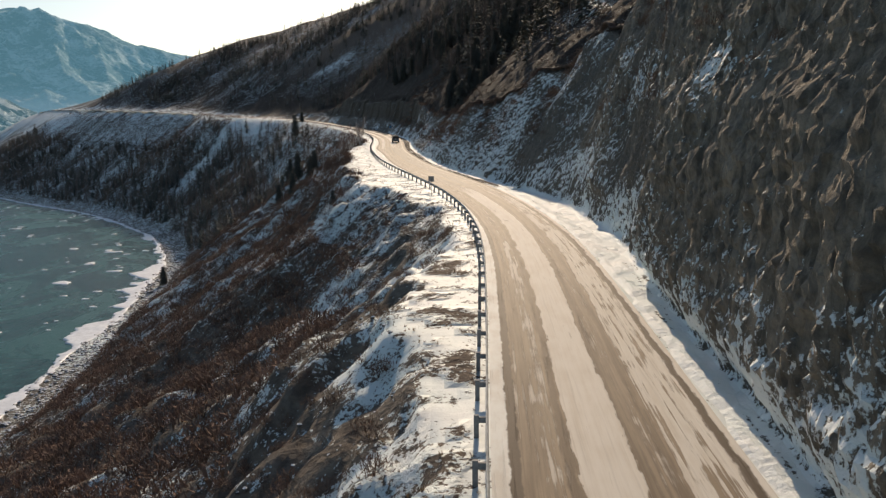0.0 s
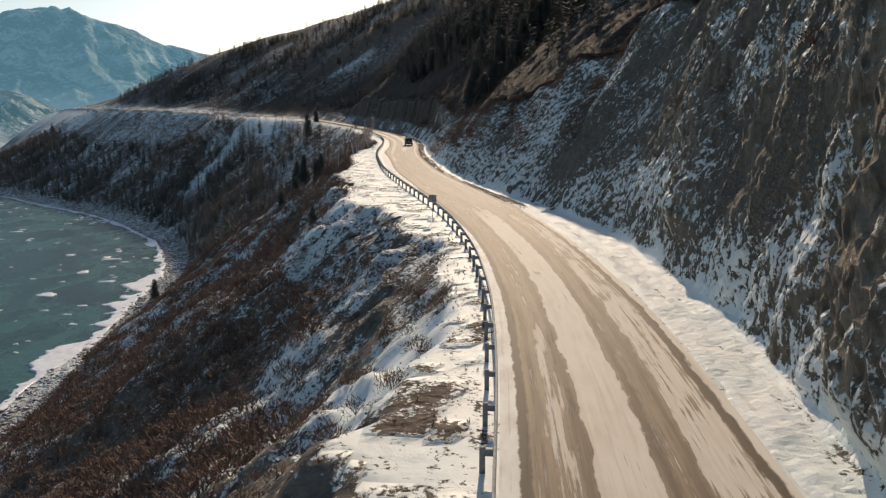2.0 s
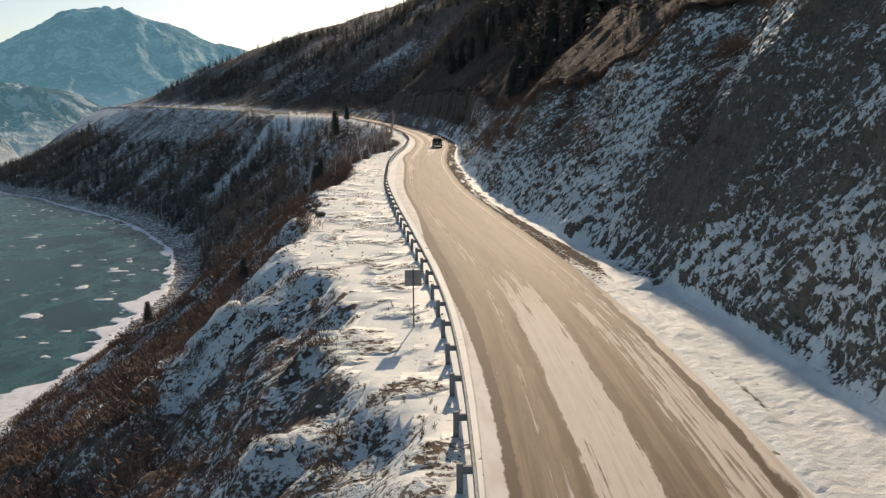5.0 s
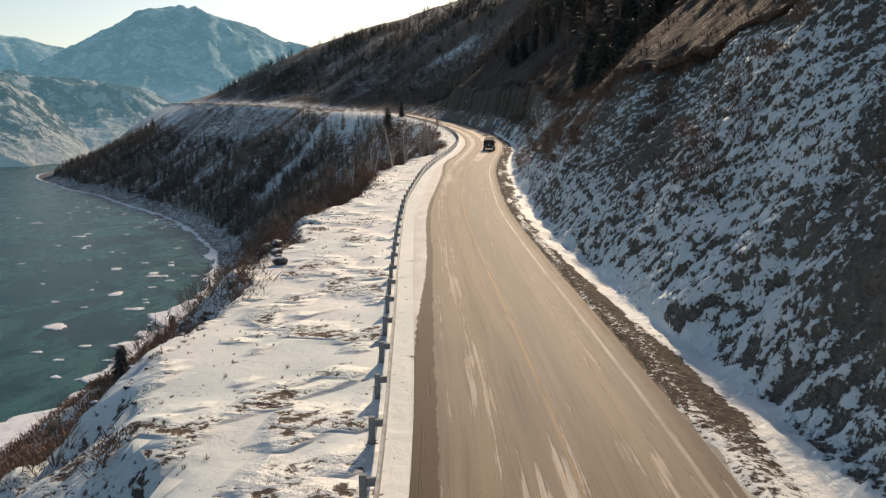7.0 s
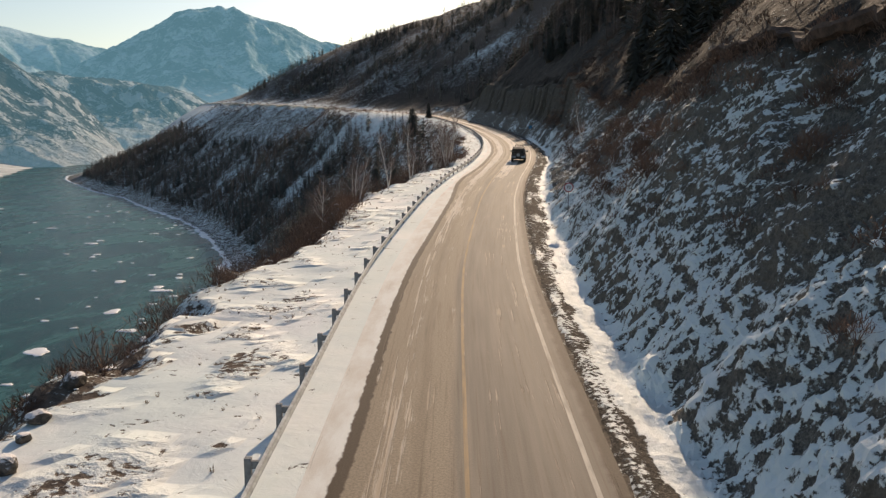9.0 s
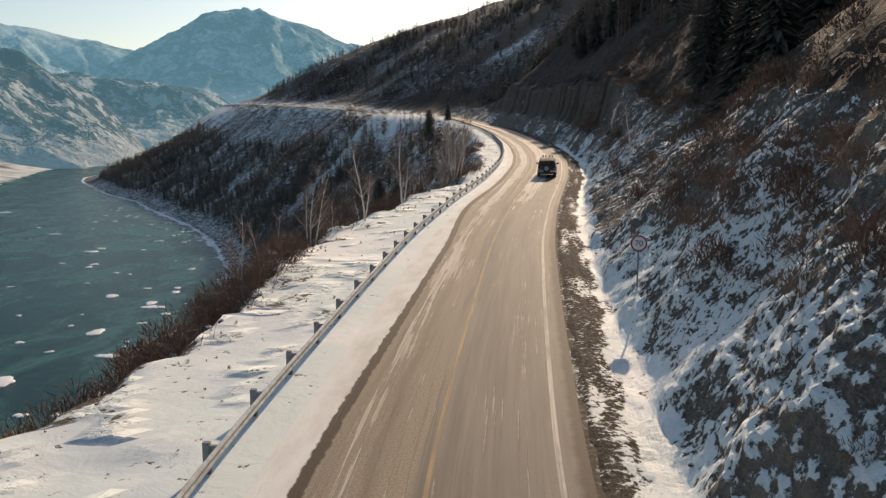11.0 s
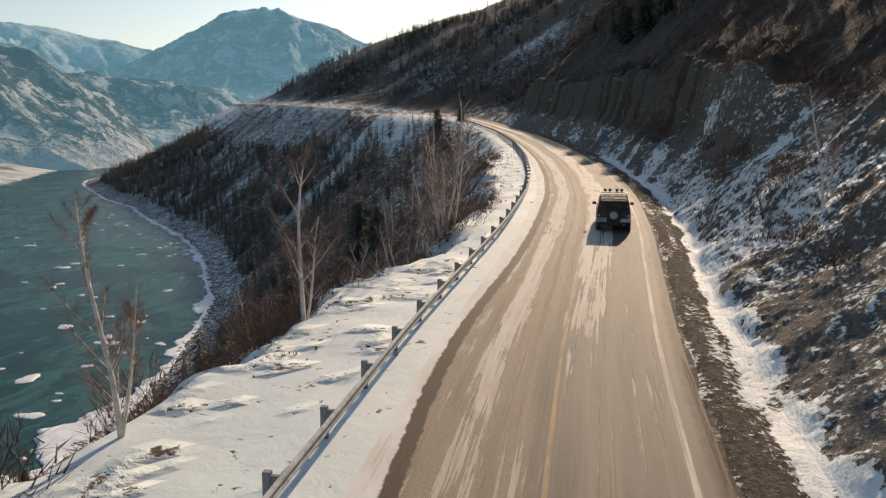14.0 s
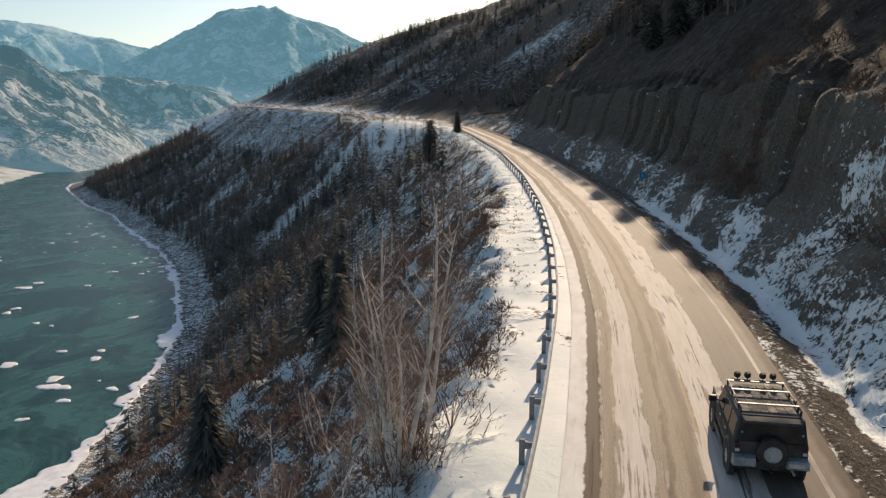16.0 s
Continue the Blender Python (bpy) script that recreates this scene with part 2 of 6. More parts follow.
    cut_snow = np.where(at > 238, 0.06 + 0.50 * fan + 0.22 * low_cut + 0.05 * zone + 0.22 * smooth(11, 3, girth + 4 * mid) * smooth(272, 256, at), cut_snow)
    cut_snow = cut_snow + 0.50 * gullies(at, girth)
    cut_snow = cut_snow + 0.20 * smooth(60, 47, at) * smooth(0, 3, above)
    grass = smooth(-0.5, 1.5, above) * smooth(70, 95, at)
    cut_snow = cut_snow * (1 - grass) + grass * (0.09 + 0.36 * smooth(0.25, 0.7, fbm(px, py, 40, 3, 64)) * smooth(10, 25, above) - 0.1)
    cut_snow = cut_snow + 0.34 * np.exp(-((at - 590 + 0.4 * above) / 45) ** 2) * smooth(10, 30, above) * smooth(150, 90, above)
    cut_snow = np.where(at > 620, np.maximum(cut_snow, 0.30 + 0.2 * patch), cut_snow)
    slope_snow = 0.17 + 0.32 * smooth(-0.1, 0.6, patch) + 0.26 * smooth(7, 0, out) * smooth(-0.5, 0.6, patch) * smooth(105, 90, at) + 0.06 * speck
    slope_snow = np.where(at > 255, 0.33 + 0.34 * smooth(0.0, 0.6, fbm(px, py, 16, 4, 69)), slope_snow)
    slope_snow = slope_snow + (0.04 - 0.18 * smooth(10, 20, out) + 0.18 * smooth(0.05, 0.5, fbm(px, py, 7, 3, 73))) * smooth(150, 125, at) + 0.16 * smooth(175, 190, at) * smooth(330, 300, at)
    slope_snow = slope_snow + 0.16 * smooth(300, 330, at) * smooth(560, 530, at) * smooth(-40, -28, n)
    streak = spur_streak(at, n)
    slope_snow = slope_snow + 0.45 * streak
    open_face = smooth(540, 590, at) * smooth(-44, -30, n)
    slope_snow = slope_snow * (1 - open_face) + open_face * (0.50 + 0.16 * patch + 0.3 * smooth(800, 840, at))
    bench_snow = 0.80 + 0.12 * smooth(232, 246, at) - (0.30 - 0.2 * smooth(232, 246, at)) * smooth(0.35, 0.75, fbm(px, py, 1.3, 3, 74)) * smooth(rail + 0.3, rail + 1.2, -n) - 0.42 * smooth(0.20, 0.8, fbm(px, py, 3.0, 4, 63)) * smooth(rail + 0.1, rail + 0.8, -n) * (0.45 + 0.55 * smooth(150, 125, at))
    gravel = smooth(3.7, 4.1, n) * smooth(toe - 0.3, toe - 1.0, n) * smooth(104, 122, at)
    snow = np.where(uphill, cut_snow, np.where(downhill, slope_snow, bench_snow))
    rock = np.where(uphill, 1 - grass, np.where(downhill, 0.45 + 0.5 * speck + 0.3 * smooth(10, 2, out), 0.15 + 0.6 * gravel))
    shore = (ds < 22) & (ds > -3) & (df > 0)
    rock = np.where(shore, 1.0, rock)
    snow = np.where(shore, 0.24 + 0.24 * smooth(170, 230, at) + 0.10 * patch, snow)
    snow = np.where(df < 0, 0.50 + 0.25 * smooth(80, 25, far) + 0.25 * (fbm(px, py, 110, 4, 65)), snow)
    rock = np.where(df < 0, 0.7, rock)
    brush = np.where(downhill, smooth(2, 11, out + 5 * smooth(95, 110, at)) * smooth(4, 20, ds), 0.0) + np.where(uphill, grass, 0)
    return z, np.clip(snow, 0, 1), np.clip(rock, 0, 1), np.clip(brush, 0, 1), n, at


def ground_z(x, y):
    return land(np.atleast_1d(np.asarray(x, float)), np.atleast_1d(np.asarray(y, float)))[0]


# ---------------------------------------------------------------- materials
def material(name):
    m = bpy.data.materials.new(name)
    m.use_nodes = True
    m.node_tree.nodes.clear()
    return m, m.node_tree.nodes, m.node_tree.links


class Nodes:
    """A short hand for node trees."""

    def __init__(self, name):
        self.m, self.n, self.l = material(name)
        self.bsdf = self.n.new("ShaderNodeBsdfPrincipled")
        out = self.n.new("ShaderNodeOutputMaterial")
        self.l.new(self.bsdf.outputs[0], out.inputs[0])

    def link(self, a, b):
        if isinstance(a, (int, float, tuple)):
            b.default_value = a
        else:
            self.l.new(a, b)

    def coord(self, kind="Object"):
        return self.n.new("ShaderNodeTexCoord").outputs[kind]

    def scaled(self, vec, s):
        node = self.n.new("ShaderNodeMapping")
        self.l.new(vec, node.inputs[0])
        node.inputs["Scale"].default_value = s
        return node.outputs[0]

    def noise(self, vec, scale, detail=4, rough=0.55, warp=0.0):
        node = self.n.new("ShaderNodeTexNoise")
        self.l.new(vec, node.inputs["Vector"])
        node.inputs["Scale"].default_value, node.inputs["Detail"].default_value = scale, detail
        node.inputs["Roughness"].default_value, node.inputs["Distortion"].default_value = rough, warp
        return node.outputs["Fac"]

    def voronoi(self, vec, scale, feature="F1"):
        node = self.n.new("ShaderNodeTexVoronoi")
        node.feature = feature
        self.l.new(vec, node.inputs["Vector"])
        node.inputs["Scale"].default_value = scale
        return node.outputs["Distance"]

    def math(self, op, a, b=0.0, c=0.0, clamp=False):
        node = self.n.new("ShaderNodeMath")
        node.operation, node.use_clamp = op, clamp
        for v, s in zip((a, b, c), node.inputs):
            self.link(v, s)
        return node.outputs[0]

    def ramp(self, v, lo, hi, a=0.0, b=1.0):
        node = self.n.new("ShaderNodeMapRange")
        node.interpolation_type = "SMOOTHSTEP"
        for value, s in zip((v, lo, hi, a, b), node.inputs):
            self.link(value, s)
        return node.outputs[0]

    def mix(self, f, a, b):
        node = self.n.new("ShaderNodeMix")
        node.data_type = "RGBA"
        for value, s in zip((f, a, b), (node.inputs[0], node.inputs[6], node.inputs[7])):
            self.link((*value, 1.0) if isinstance(value, tuple) and len(value) == 3 else value, s)
        return node.outputs[2]

    def attr(self, name):
        node = self.n.new("ShaderNodeAttribute")
        node.attribute_name = name
        return node

    def bump(self, height, strength=0.5, distance=0.1):
        node = self.n.new("ShaderNodeBump")
        node.inputs["Strength"].default_value, node.inputs["Distance"].default_value = strength, distance
        self.l.new(height, node.inputs["Height"])
        self.l.new(node.outputs[0], self.bsdf.inputs["Normal"])

    def finish(self, color=None, rough=0.8, metal=0.0, spec=None):
        if color is not None:
            self.link((*color, 1.0) if isinstance(color, tuple) and len(color) == 3 else color, self.bsdf.inputs["Base Color"])
        self.link(rough, self.bsdf.inputs["Roughness"])
        self.link(metal, self.bsdf.inputs["Metallic"])
        if spec is not None:
            self.bsdf.inputs["Specular IOR Level"].default_value = spec
        return self.m


def ground_material():
    k = Nodes("snowy_ground")
    p = k.coord()
    plan = k.attr("plan").outputs["Vector"]          # metres off the road, metres along it, height
    mask = k.n.new("ShaderNodeSeparateColor")
    k.l.new(k.attr("cover").outputs["Color"], mask.inputs[0])
    snow, rock, brush = mask.outputs
    coarse, mid, fine = k.noise(p, 0.14, 5, 0.6), k.noise(p, 0.8, 6, 0.65, 0.5), k.noise(p, 4.5, 5, 0.65)
    runs = k.noise(k.scaled(plan, (0.62, 1.15, 0.55)), 1.0, 5, 0.62, 1.1)      # drawn out down the slope
    fine_runs = k.noise(k.scaled(plan, (1.7, 2.9, 1.5)), 1.0, 4, 0.62, 1.0)
    stones = k.voronoi(p, 1.9)
    rock_c = k.mix(k.ramp(k.math("ADD", k.math("MULTIPLY", mid, 0.6), k.math("MULTIPLY", runs, 0.4)), 0.36, 0.64), (0.072, 0.064, 0.055), (0.228, 0.198, 0.160))
    rock_c = k.mix(k.ramp(coarse, 0.50, 0.68, 0.0, 0.45), rock_c, (0.135, 0.104, 0.076))
    soil = k.mix(k.ramp(mid, 0.32, 0.68), (0.074, 0.057, 0.047), (0.170, 0.128, 0.097))
    soil = k.mix(k.ramp(fine, 0.42, 0.75, 0.0, 0.5), soil, (0.160, 0.112, 0.070))
    # uphill turf, a much darker brown than the soil elsewhere
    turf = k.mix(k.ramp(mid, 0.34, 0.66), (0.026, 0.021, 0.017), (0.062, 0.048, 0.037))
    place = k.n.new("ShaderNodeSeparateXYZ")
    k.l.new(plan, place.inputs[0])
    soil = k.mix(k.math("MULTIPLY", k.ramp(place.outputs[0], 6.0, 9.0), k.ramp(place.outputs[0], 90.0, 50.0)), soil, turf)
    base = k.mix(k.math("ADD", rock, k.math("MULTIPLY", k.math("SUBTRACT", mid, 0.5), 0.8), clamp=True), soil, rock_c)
    lumpy = k.math("ADD", k.math("MULTIPLY", mid, 0.30), k.math("MULTIPLY", fine, 0.36))
    lumpy = k.math("ADD", lumpy, k.math("MULTIPLY", k.math("ADD", runs, fine_runs), 0.18))
    lumpy = k.math("ADD", lumpy, k.math("MULTIPLY", stones, 0.10))
    crag = k.math("ADD", k.math("MULTIPLY", k.noise(p, 0.55, 7, 0.68, 0.8), 0.62), k.math("MULTIPLY", fine, 0.42))
    here = k.n.new("ShaderNodeSeparateXYZ")
    k.l.new(plan, here.inputs[0])
    on_cliff = k.math("ADD", k.ramp(here.outputs[1], 80, 108, 0.85, 0.0), k.ramp(here.outputs[1], 242, 252, 0.0, 0.95))
    lumpy = k.math("ADD", k.math("MULTIPLY", lumpy, k.math("SUBTRACT", 1.0, on_cliff)), k.math("MULTIPLY", crag, on_cliff))
    broad = k.noise(p, 0.022, 9, 0.72, 0.4)
    far = k.attr("cover").outputs["Alpha"]
    lumpy = k.math("ADD", k.math("MULTIPLY", lumpy, k.math("SUBTRACT", 1.0, far)), k.math("MULTIPLY", broad, far))
    near_cover = k.ramp(k.math("ADD", snow, k.math("MULTIPLY", k.math("SUBTRACT", lumpy, 0.53), 4.0)), 0.44, 0.60)
    far_cover = k.ramp(k.math("ADD", snow, k.math("MULTIPLY", k.math("SUBTRACT", broad, 0.5), 2.0)), 0.20, 0.85, 0.0, 0.8)
    cover = k.math("ADD", k.math("MULTIPLY", near_cover, k.math("SUBTRACT", 1.0, far)), k.math("MULTIPLY", far_cover, far))
    # far ground is mixed to bluish grey, painting air haze into its colour
    base = k.mix(far, base, k.mix(k.ramp(broad, 0.35, 0.65), (0.105, 0.120, 0.125), (0.210, 0.225, 0.225)))
    snow_c = k.mix(k.ramp(coarse, 0.35, 0.75), (0.70, 0.775, 0.755), (0.87, 0.88, 0.85))
    away = k.n.new("ShaderNodeSeparateXYZ")
    k.l.new(plan, away.inputs[0])
    off, along = k.math("ADD", away.outputs[0], k.math("MULTIPLY", k.math("SUBTRACT", mid, 0.5), 1.3)), away.outputs[1]
    shoulder = k.math("MULTIPLY", k.math("MULTIPLY", k.ramp(away.outputs[0], 3.7, 3.9), k.ramp(off, 4.9, 5.5, 1.0, 0.0)), k.ramp(along, 102, 124))
    grit = k.mix(k.ramp(fine, 0.3, 0.7), (0.052, 0.043, 0.035), (0.150, 0.124, 0.096))
    thin = k.ramp(k.math("ADD", k.math("MULTIPLY", runs, 0.6), k.math("MULTIPLY", fine, 0.5)), 0.58, 0.70, 0.0, 0.75)
    cover = k.math("MULTIPLY", cover, k.math("SUBTRACT", 1.0, k.math("MULTIPLY", shoulder, k.math("SUBTRACT", 1.0, thin))))
    base = k.mix(shoulder, base, grit)
    color = k.mix(cover, base, snow_c)
    rough_h = k.math("ADD", k.math("MULTIPLY", mid, 0.6), k.math("MULTIPLY", fine, 0.25))
    rough_h = k.math("ADD", rough_h, k.math("MULTIPLY", k.math("ADD", stones, runs), 0.35))
    soft_h = k.math("MULTIPLY", mid, 0.11)
    bare = k.math("SUBTRACT", 1.0, snow)
    h = k.math("ADD", k.math("MULTIPLY", rough_h, k.ramp(bare, 0.15, 0.5)), soft_h)
    h = k.math("ADD", h, k.math("MULTIPLY", cover, 0.10))
    k.bump(h, 0.7, 0.5)
    return k.finish(color, k.ramp(cover, 0, 1, 0.95, 0.65), spec=0.2)


def cut_material():
    """Scree, broken rock, shoulder gravel and thin snow of the slope above the road."""
    k = Nodes("snow_dusted_scree")
    p = k.coord()
    mask = k.n.new("ShaderNodeSeparateColor")
    k.l.new(k.attr("cover").outputs["Color"], mask.inputs[0])
    snow, tan, grit = mask.outputs
    sod = k.attr("cover").outputs["Alpha"]
    coarse, mid, fine, grain = k.noise(p, 0.22, 5, 0.6), k.noise(p, 1.1, 6, 0.66, 0.6), k.noise(p, 5.0, 5, 0.68), k.noise(p, 17.0, 3, 0.6)
    drip = k.noise(k.scaled(p, (1.0, 1.0, 0.16)), 1.5, 5, 0.62, 0.7)
    mixed = k.math("ADD", k.math("MULTIPLY", fine, 0.55), k.math("MULTIPLY", grain, 0.45))
    scree = k.mix(k.ramp(mixed, 0.36, 0.66), (0.072, 0.069, 0.062), (0.245, 0.226, 0.196))
    scree = k.mix(k.ramp(coarse, 0.42, 0.66, 0.0, 0.5), scree, (0.150, 0.124, 0.096))
    rock = k.mix(k.ramp(k.math("ADD", k.math("MULTIPLY", drip, 0.55), k.math("MULTIPLY", mid, 0.45)), 0.36, 0.64), (0.100, 0.090, 0.074), (0.355, 0.300, 0.232))
    rock = k.mix(k.ramp(fine, 0.46, 0.72, 0.0, 0.6), rock, (0.120, 0.112, 0.095))
    base = k.mix(tan, scree, rock)
    gravel = k.mix(k.ramp(mixed, 0.38, 0.66), (0.040, 0.035, 0.029), (0.170, 0.142, 0.112))
    base = k.mix(grit, base, gravel)
    # turf along the top, darker than the scree and rock below it
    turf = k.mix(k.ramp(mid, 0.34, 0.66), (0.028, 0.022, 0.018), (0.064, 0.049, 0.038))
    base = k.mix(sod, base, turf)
    jitter = k.math("ADD", k.math("MULTIPLY", k.math("SUBTRACT", fine, 0.5), 1.75), k.math("MULTIPLY", k.math("SUBTRACT", mid, 0.5), 0.70))
    cover = k.ramp(k.math("ADD", snow, jitter), 0.44, 0.58)
    snow_c = k.mix(k.ramp(coarse, 0.35, 0.75), (0.72, 0.785, 0.775), (0.86, 0.87, 0.85))
    h = k.math("ADD", k.math("MULTIPLY", fine, 0.6), k.math("MULTIPLY", grain, 0.25))
    h = k.math("ADD", h, k.math("MULTIPLY", mid, 0.7))
    h = k.math("MULTIPLY", h, k.math("SUBTRACT", 1.0, k.math("MULTIPLY", cover, 0.6)))
    k.bump(h, 0.75, 0.28)
    return k.finish(k.mix(cover, base, snow_c), k.ramp(cover, 0, 1, 0.95, 0.65), spec=0.15)


def road_material():
    """Asphalt under packed snow, sand and wheel tracks; u is metres from the middle line, v metres along."""
    k = Nodes("sanded_snowy_asphalt")
    uv = k.n.new("ShaderNodeUVMap").outputs[0]
    split = k.n.new("ShaderNodeSeparateXYZ")
    k.l.new(uv, split.inputs[0])
    u, v = split.outputs[0], split.outputs[1]
    streak = k.noise(k.scaled(uv, (1.0, 0.035, 1)), 1.7, 5, 0.6)
    streak2 = k.noise(k.scaled(uv, (1.0, 0.03, 1)), 4.0, 4, 0.55)
    wide = k.noise(k.scaled(uv, (0.8, 0.03, 1)), 0.9, 4, 0.5)
    grain = k.noise(uv, 14.0, 4, 0.65)
    hair = k.noise(k.scaled(uv, (1.0, 0.016, 1)), 9.0, 4, 0.6)
    blot = k.noise(k.scaled(uv, (1.0, 0.35, 1)), 1.1, 5, 0.6)

    wob = k.math("MULTIPLY", k.math("SUBTRACT", k.noise(k.scaled(uv, (0.5, 0.05, 1)), 0.8, 3, 0.5), 0.5), 0.7)
    wob = k.math("ADD", wob, k.math("MULTIPLY", k.math("SUBTRACT", k.noise(k.scaled(uv, (1.0, 0.28, 1)), 1.4, 6, 0.68), 0.5), 0.60))
    wu = k.math("ADD", u, wob)

    def band(lo, hi, soft=0.18, at=None):
        a = k.ramp(at or wu, lo - soft, lo + soft)
        return k.math("MULTIPLY", a, k.ramp(at or wu, hi - soft, hi + soft, 1.0, 0.0))

    def add(*terms):
        total = terms[0]
        for t in terms[1:]:
            total = k.math("ADD", total, t)
        return total

    def times(a, b):
        return k.math("MULTIPLY", a, b)

    early, late = k.ramp(v, 100.0, 125.0, 1.0, 0.0), k.ramp(v, 200.0, 236.0)
    middle = k.math("SUBTRACT", 1.0, k.math("ADD", early, late), clamp=True)
    s_early = add(0.27, times(band(-1.45, 0.35, 0.09), 0.62), times(band(1.6, 3.35, 0.14), 0.34), times(band(3.62, 4.6, 0.1), 0.8), times(band(-2.5, -1.95, 0.15), 0.22), times(k.ramp(v, 60.0, 85.0), -0.10))
    s_middle = add(0.17, times(band(-2.4, -1.65, 0.25), 0.26), times(band(-3.1, -2.9, 0.05), 0.2), times(band(1.9, 3.0, 0.4), 0.12), times(k.ramp(v, 165.0, 195.0), times(band(-2.4, -0.6, 0.3), 0.14)))
    s_late = add(0.18, times(band(-2.45, -1.5, 0.20), 0.54), times(band(-0.05, 1.5, 0.24), 0.50), times(band(-3.15, -2.75, 0.1), 0.22))
    s = add(times(k.math("SUBTRACT", streak, 0.5), 0.8), times(k.math("SUBTRACT", streak2, 0.5), 0.9), times(k.math("SUBTRACT", hair, 0.5), 1.3), times(k.math("SUBTRACT", blot, 0.5), 0.8))
    s = add(s, times(early, s_early), times(middle, s_middle), times(late, s_late))
    snow = k.ramp(s, 0.40, 0.60)
    asphalt = k.mix(k.ramp(k.math("ADD", times(streak2, 0.5), times(wide, 0.5)), 0.25, 0.75), (0.142, 0.123, 0.101), (0.256, 0.225, 0.186))
    sand = k.mix(k.ramp(grain, 0.3, 0.7), (0.228, 0.186, 0.135), (0.36, 0.302, 0.224))
    sandy = add(times(wide, 0.8), times(streak, 0.5), times(k.ramp(u, -0.8, 0.4, 0.25, -0.12), k.ramp(v, 120, 150, 0.3, 1.0)))
    base = k.mix(k.ramp(sandy, 0.55, 0.90), asphalt, sand)
    base = k.mix(times(early, 0.75), base, k.mix(k.ramp(add(times(hair, 0.6), times(streak2, 0.5)), 0.42, 0.66), (0.285, 0.215, 0.140), (0.160, 0.112, 0.070)))
    base = k.mix(times(late, times(band(1.55, 3.4, 0.2), 0.55)), base, (0.150, 0.132, 0.108))
    worn = k.ramp(k.noise(k.scaled(uv, (1.0, 0.12, 1)), 3.0, 4, 0.6), 0.30, 0.62, 0.25, 0.9)
    line_on = k.ramp(v, 100, 140, 0.35, 1.0)
    base = k.mix(times(times(band(-0.06, 0.06, 0.015, u), worn), line_on), base, (0.44, 0.31, 0.16))
    base = k.mix(times(times(band(3.10, 3.25, 0.015, u), worn), line_on), base, (0.62, 0.58, 0.50))
    snow_c = k.mix(k.ramp(k.math("ADD", k.math("MULTIPLY", streak2, 0.6), k.math("MULTIPLY", blot, 0.5)), 0.45, 0.75), (0.64, 0.59, 0.515), (0.44, 0.36, 0.27))
    snow_c = k.mix(times(late, 0.35), snow_c, (0.80, 0.76, 0.69))
    snow_c = k.mix(times(early, 0.5), snow_c, (0.74, 0.70, 0.62))
    color = k.mix(snow, base, snow_c)
    # dark wet edges of the wheel tracks
    ruts = times(early, add(times(band(-1.85, -1.5, 0.08), 0.75), times(band(0.40, 0.75, 0.09), 0.7), times(band(1.2, 1.5, 0.08), 0.55), times(band(-2.95, -2.7, 0.08), 0.35)))
    ruts = add(ruts, times(late, add(times(band(-1.12, -0.92, 0.05), 0.75), times(band(-0.55, -0.15, 0.1), 0.6), times(band(-2.75, -2.55, 0.05), 0.3))))
    ruts = add(ruts, times(middle, times(band(-1.5, -1.2, 0.1), 0.25)))
    ruts = times(ruts, k.ramp(k.math("ADD", times(streak2, 0.6), times(streak, 0.5)), 0.36, 0.58, 0.35, 1.0))
    color = k.mix(times(k.ramp(hair, 0.50, 0.72), k.ramp(snow, 0.0, 1.0, 0.55, 0.18)), color, (0.135, 0.096, 0.062))
    color = k.mix(ruts, color, (0.095, 0.065, 0.040))
    ragged = k.math("ADD", u, times(k.math("SUBTRACT", k.noise(uv, 1.3, 5, 0.65), 0.5), 0.34))
    side = add(-3.40, k.ramp(v, 85, 118, 0.0, -0.42), k.ramp(v, 122, 146, 0.0, 0.68), k.ramp(v, 150, 188, 0.0, 0.40), k.ramp(v, 195, 214, 0.0, -0.86), k.ramp(v, 216, 232, 0.0, 0.34))
    half = add(0.16, k.ramp(v, 95, 112, 0.0, 0.20), k.ramp(v, 124, 142, 0.0, -0.20), k.ramp(v, 195, 214, 0.0, 0.05))
    strip = k.math("SUBTRACT", ragged, side)
    dirt = k.mix(grain, (0.034, 0.024, 0.017), (0.100, 0.071, 0.047))
    color = k.mix(times(k.ramp(k.math("SUBTRACT", strip, half), 0.06, -0.02), 0.95), color, dirt)
    color = k.mix(times(times(band(3.30, 3.66, 0.05), early), 0.9), color, (0.070, 0.048, 0.031))
    color = k.mix(times(k.ramp(ragged, 3.45, 3.75), k.math("SUBTRACT", 1.0, early)), color, dirt)
    color = k.mix(k.ramp(k.math("ADD", strip, half), 0.02, -0.06), color, k.mix(k.ramp(blot, 0.35, 0.7), (0.80, 0.815, 0.78), (0.66, 0.63, 0.57)))
    k.bump(k.math("ADD", k.math("MULTIPLY", snow, 0.5), k.math("MULTIPLY", grain, 0.25)), 0.5, 0.06)
    return k.finish(color, k.ramp(snow, 0, 1, 0.72, 0.75), spec=0.16)


def plain(name, color, rough=0.7, metal=0.0, scale=6.0, vary=0.25, bump=0.0, spec=None):
    k = Nodes(name)
    p = k.coord()
    f = k.noise(p, scale, 5, 0.6)
    dark = tuple(c * (1 - vary) for c in color)
    light = tuple(min(c * (1 + vary), 1.0) for c in color)
    if bump:
        k.bump(f, bump, 0.05)
    return k.finish(k.mix(k.ramp(f, 0.3, 0.7), dark, light), rough, metal, spec)


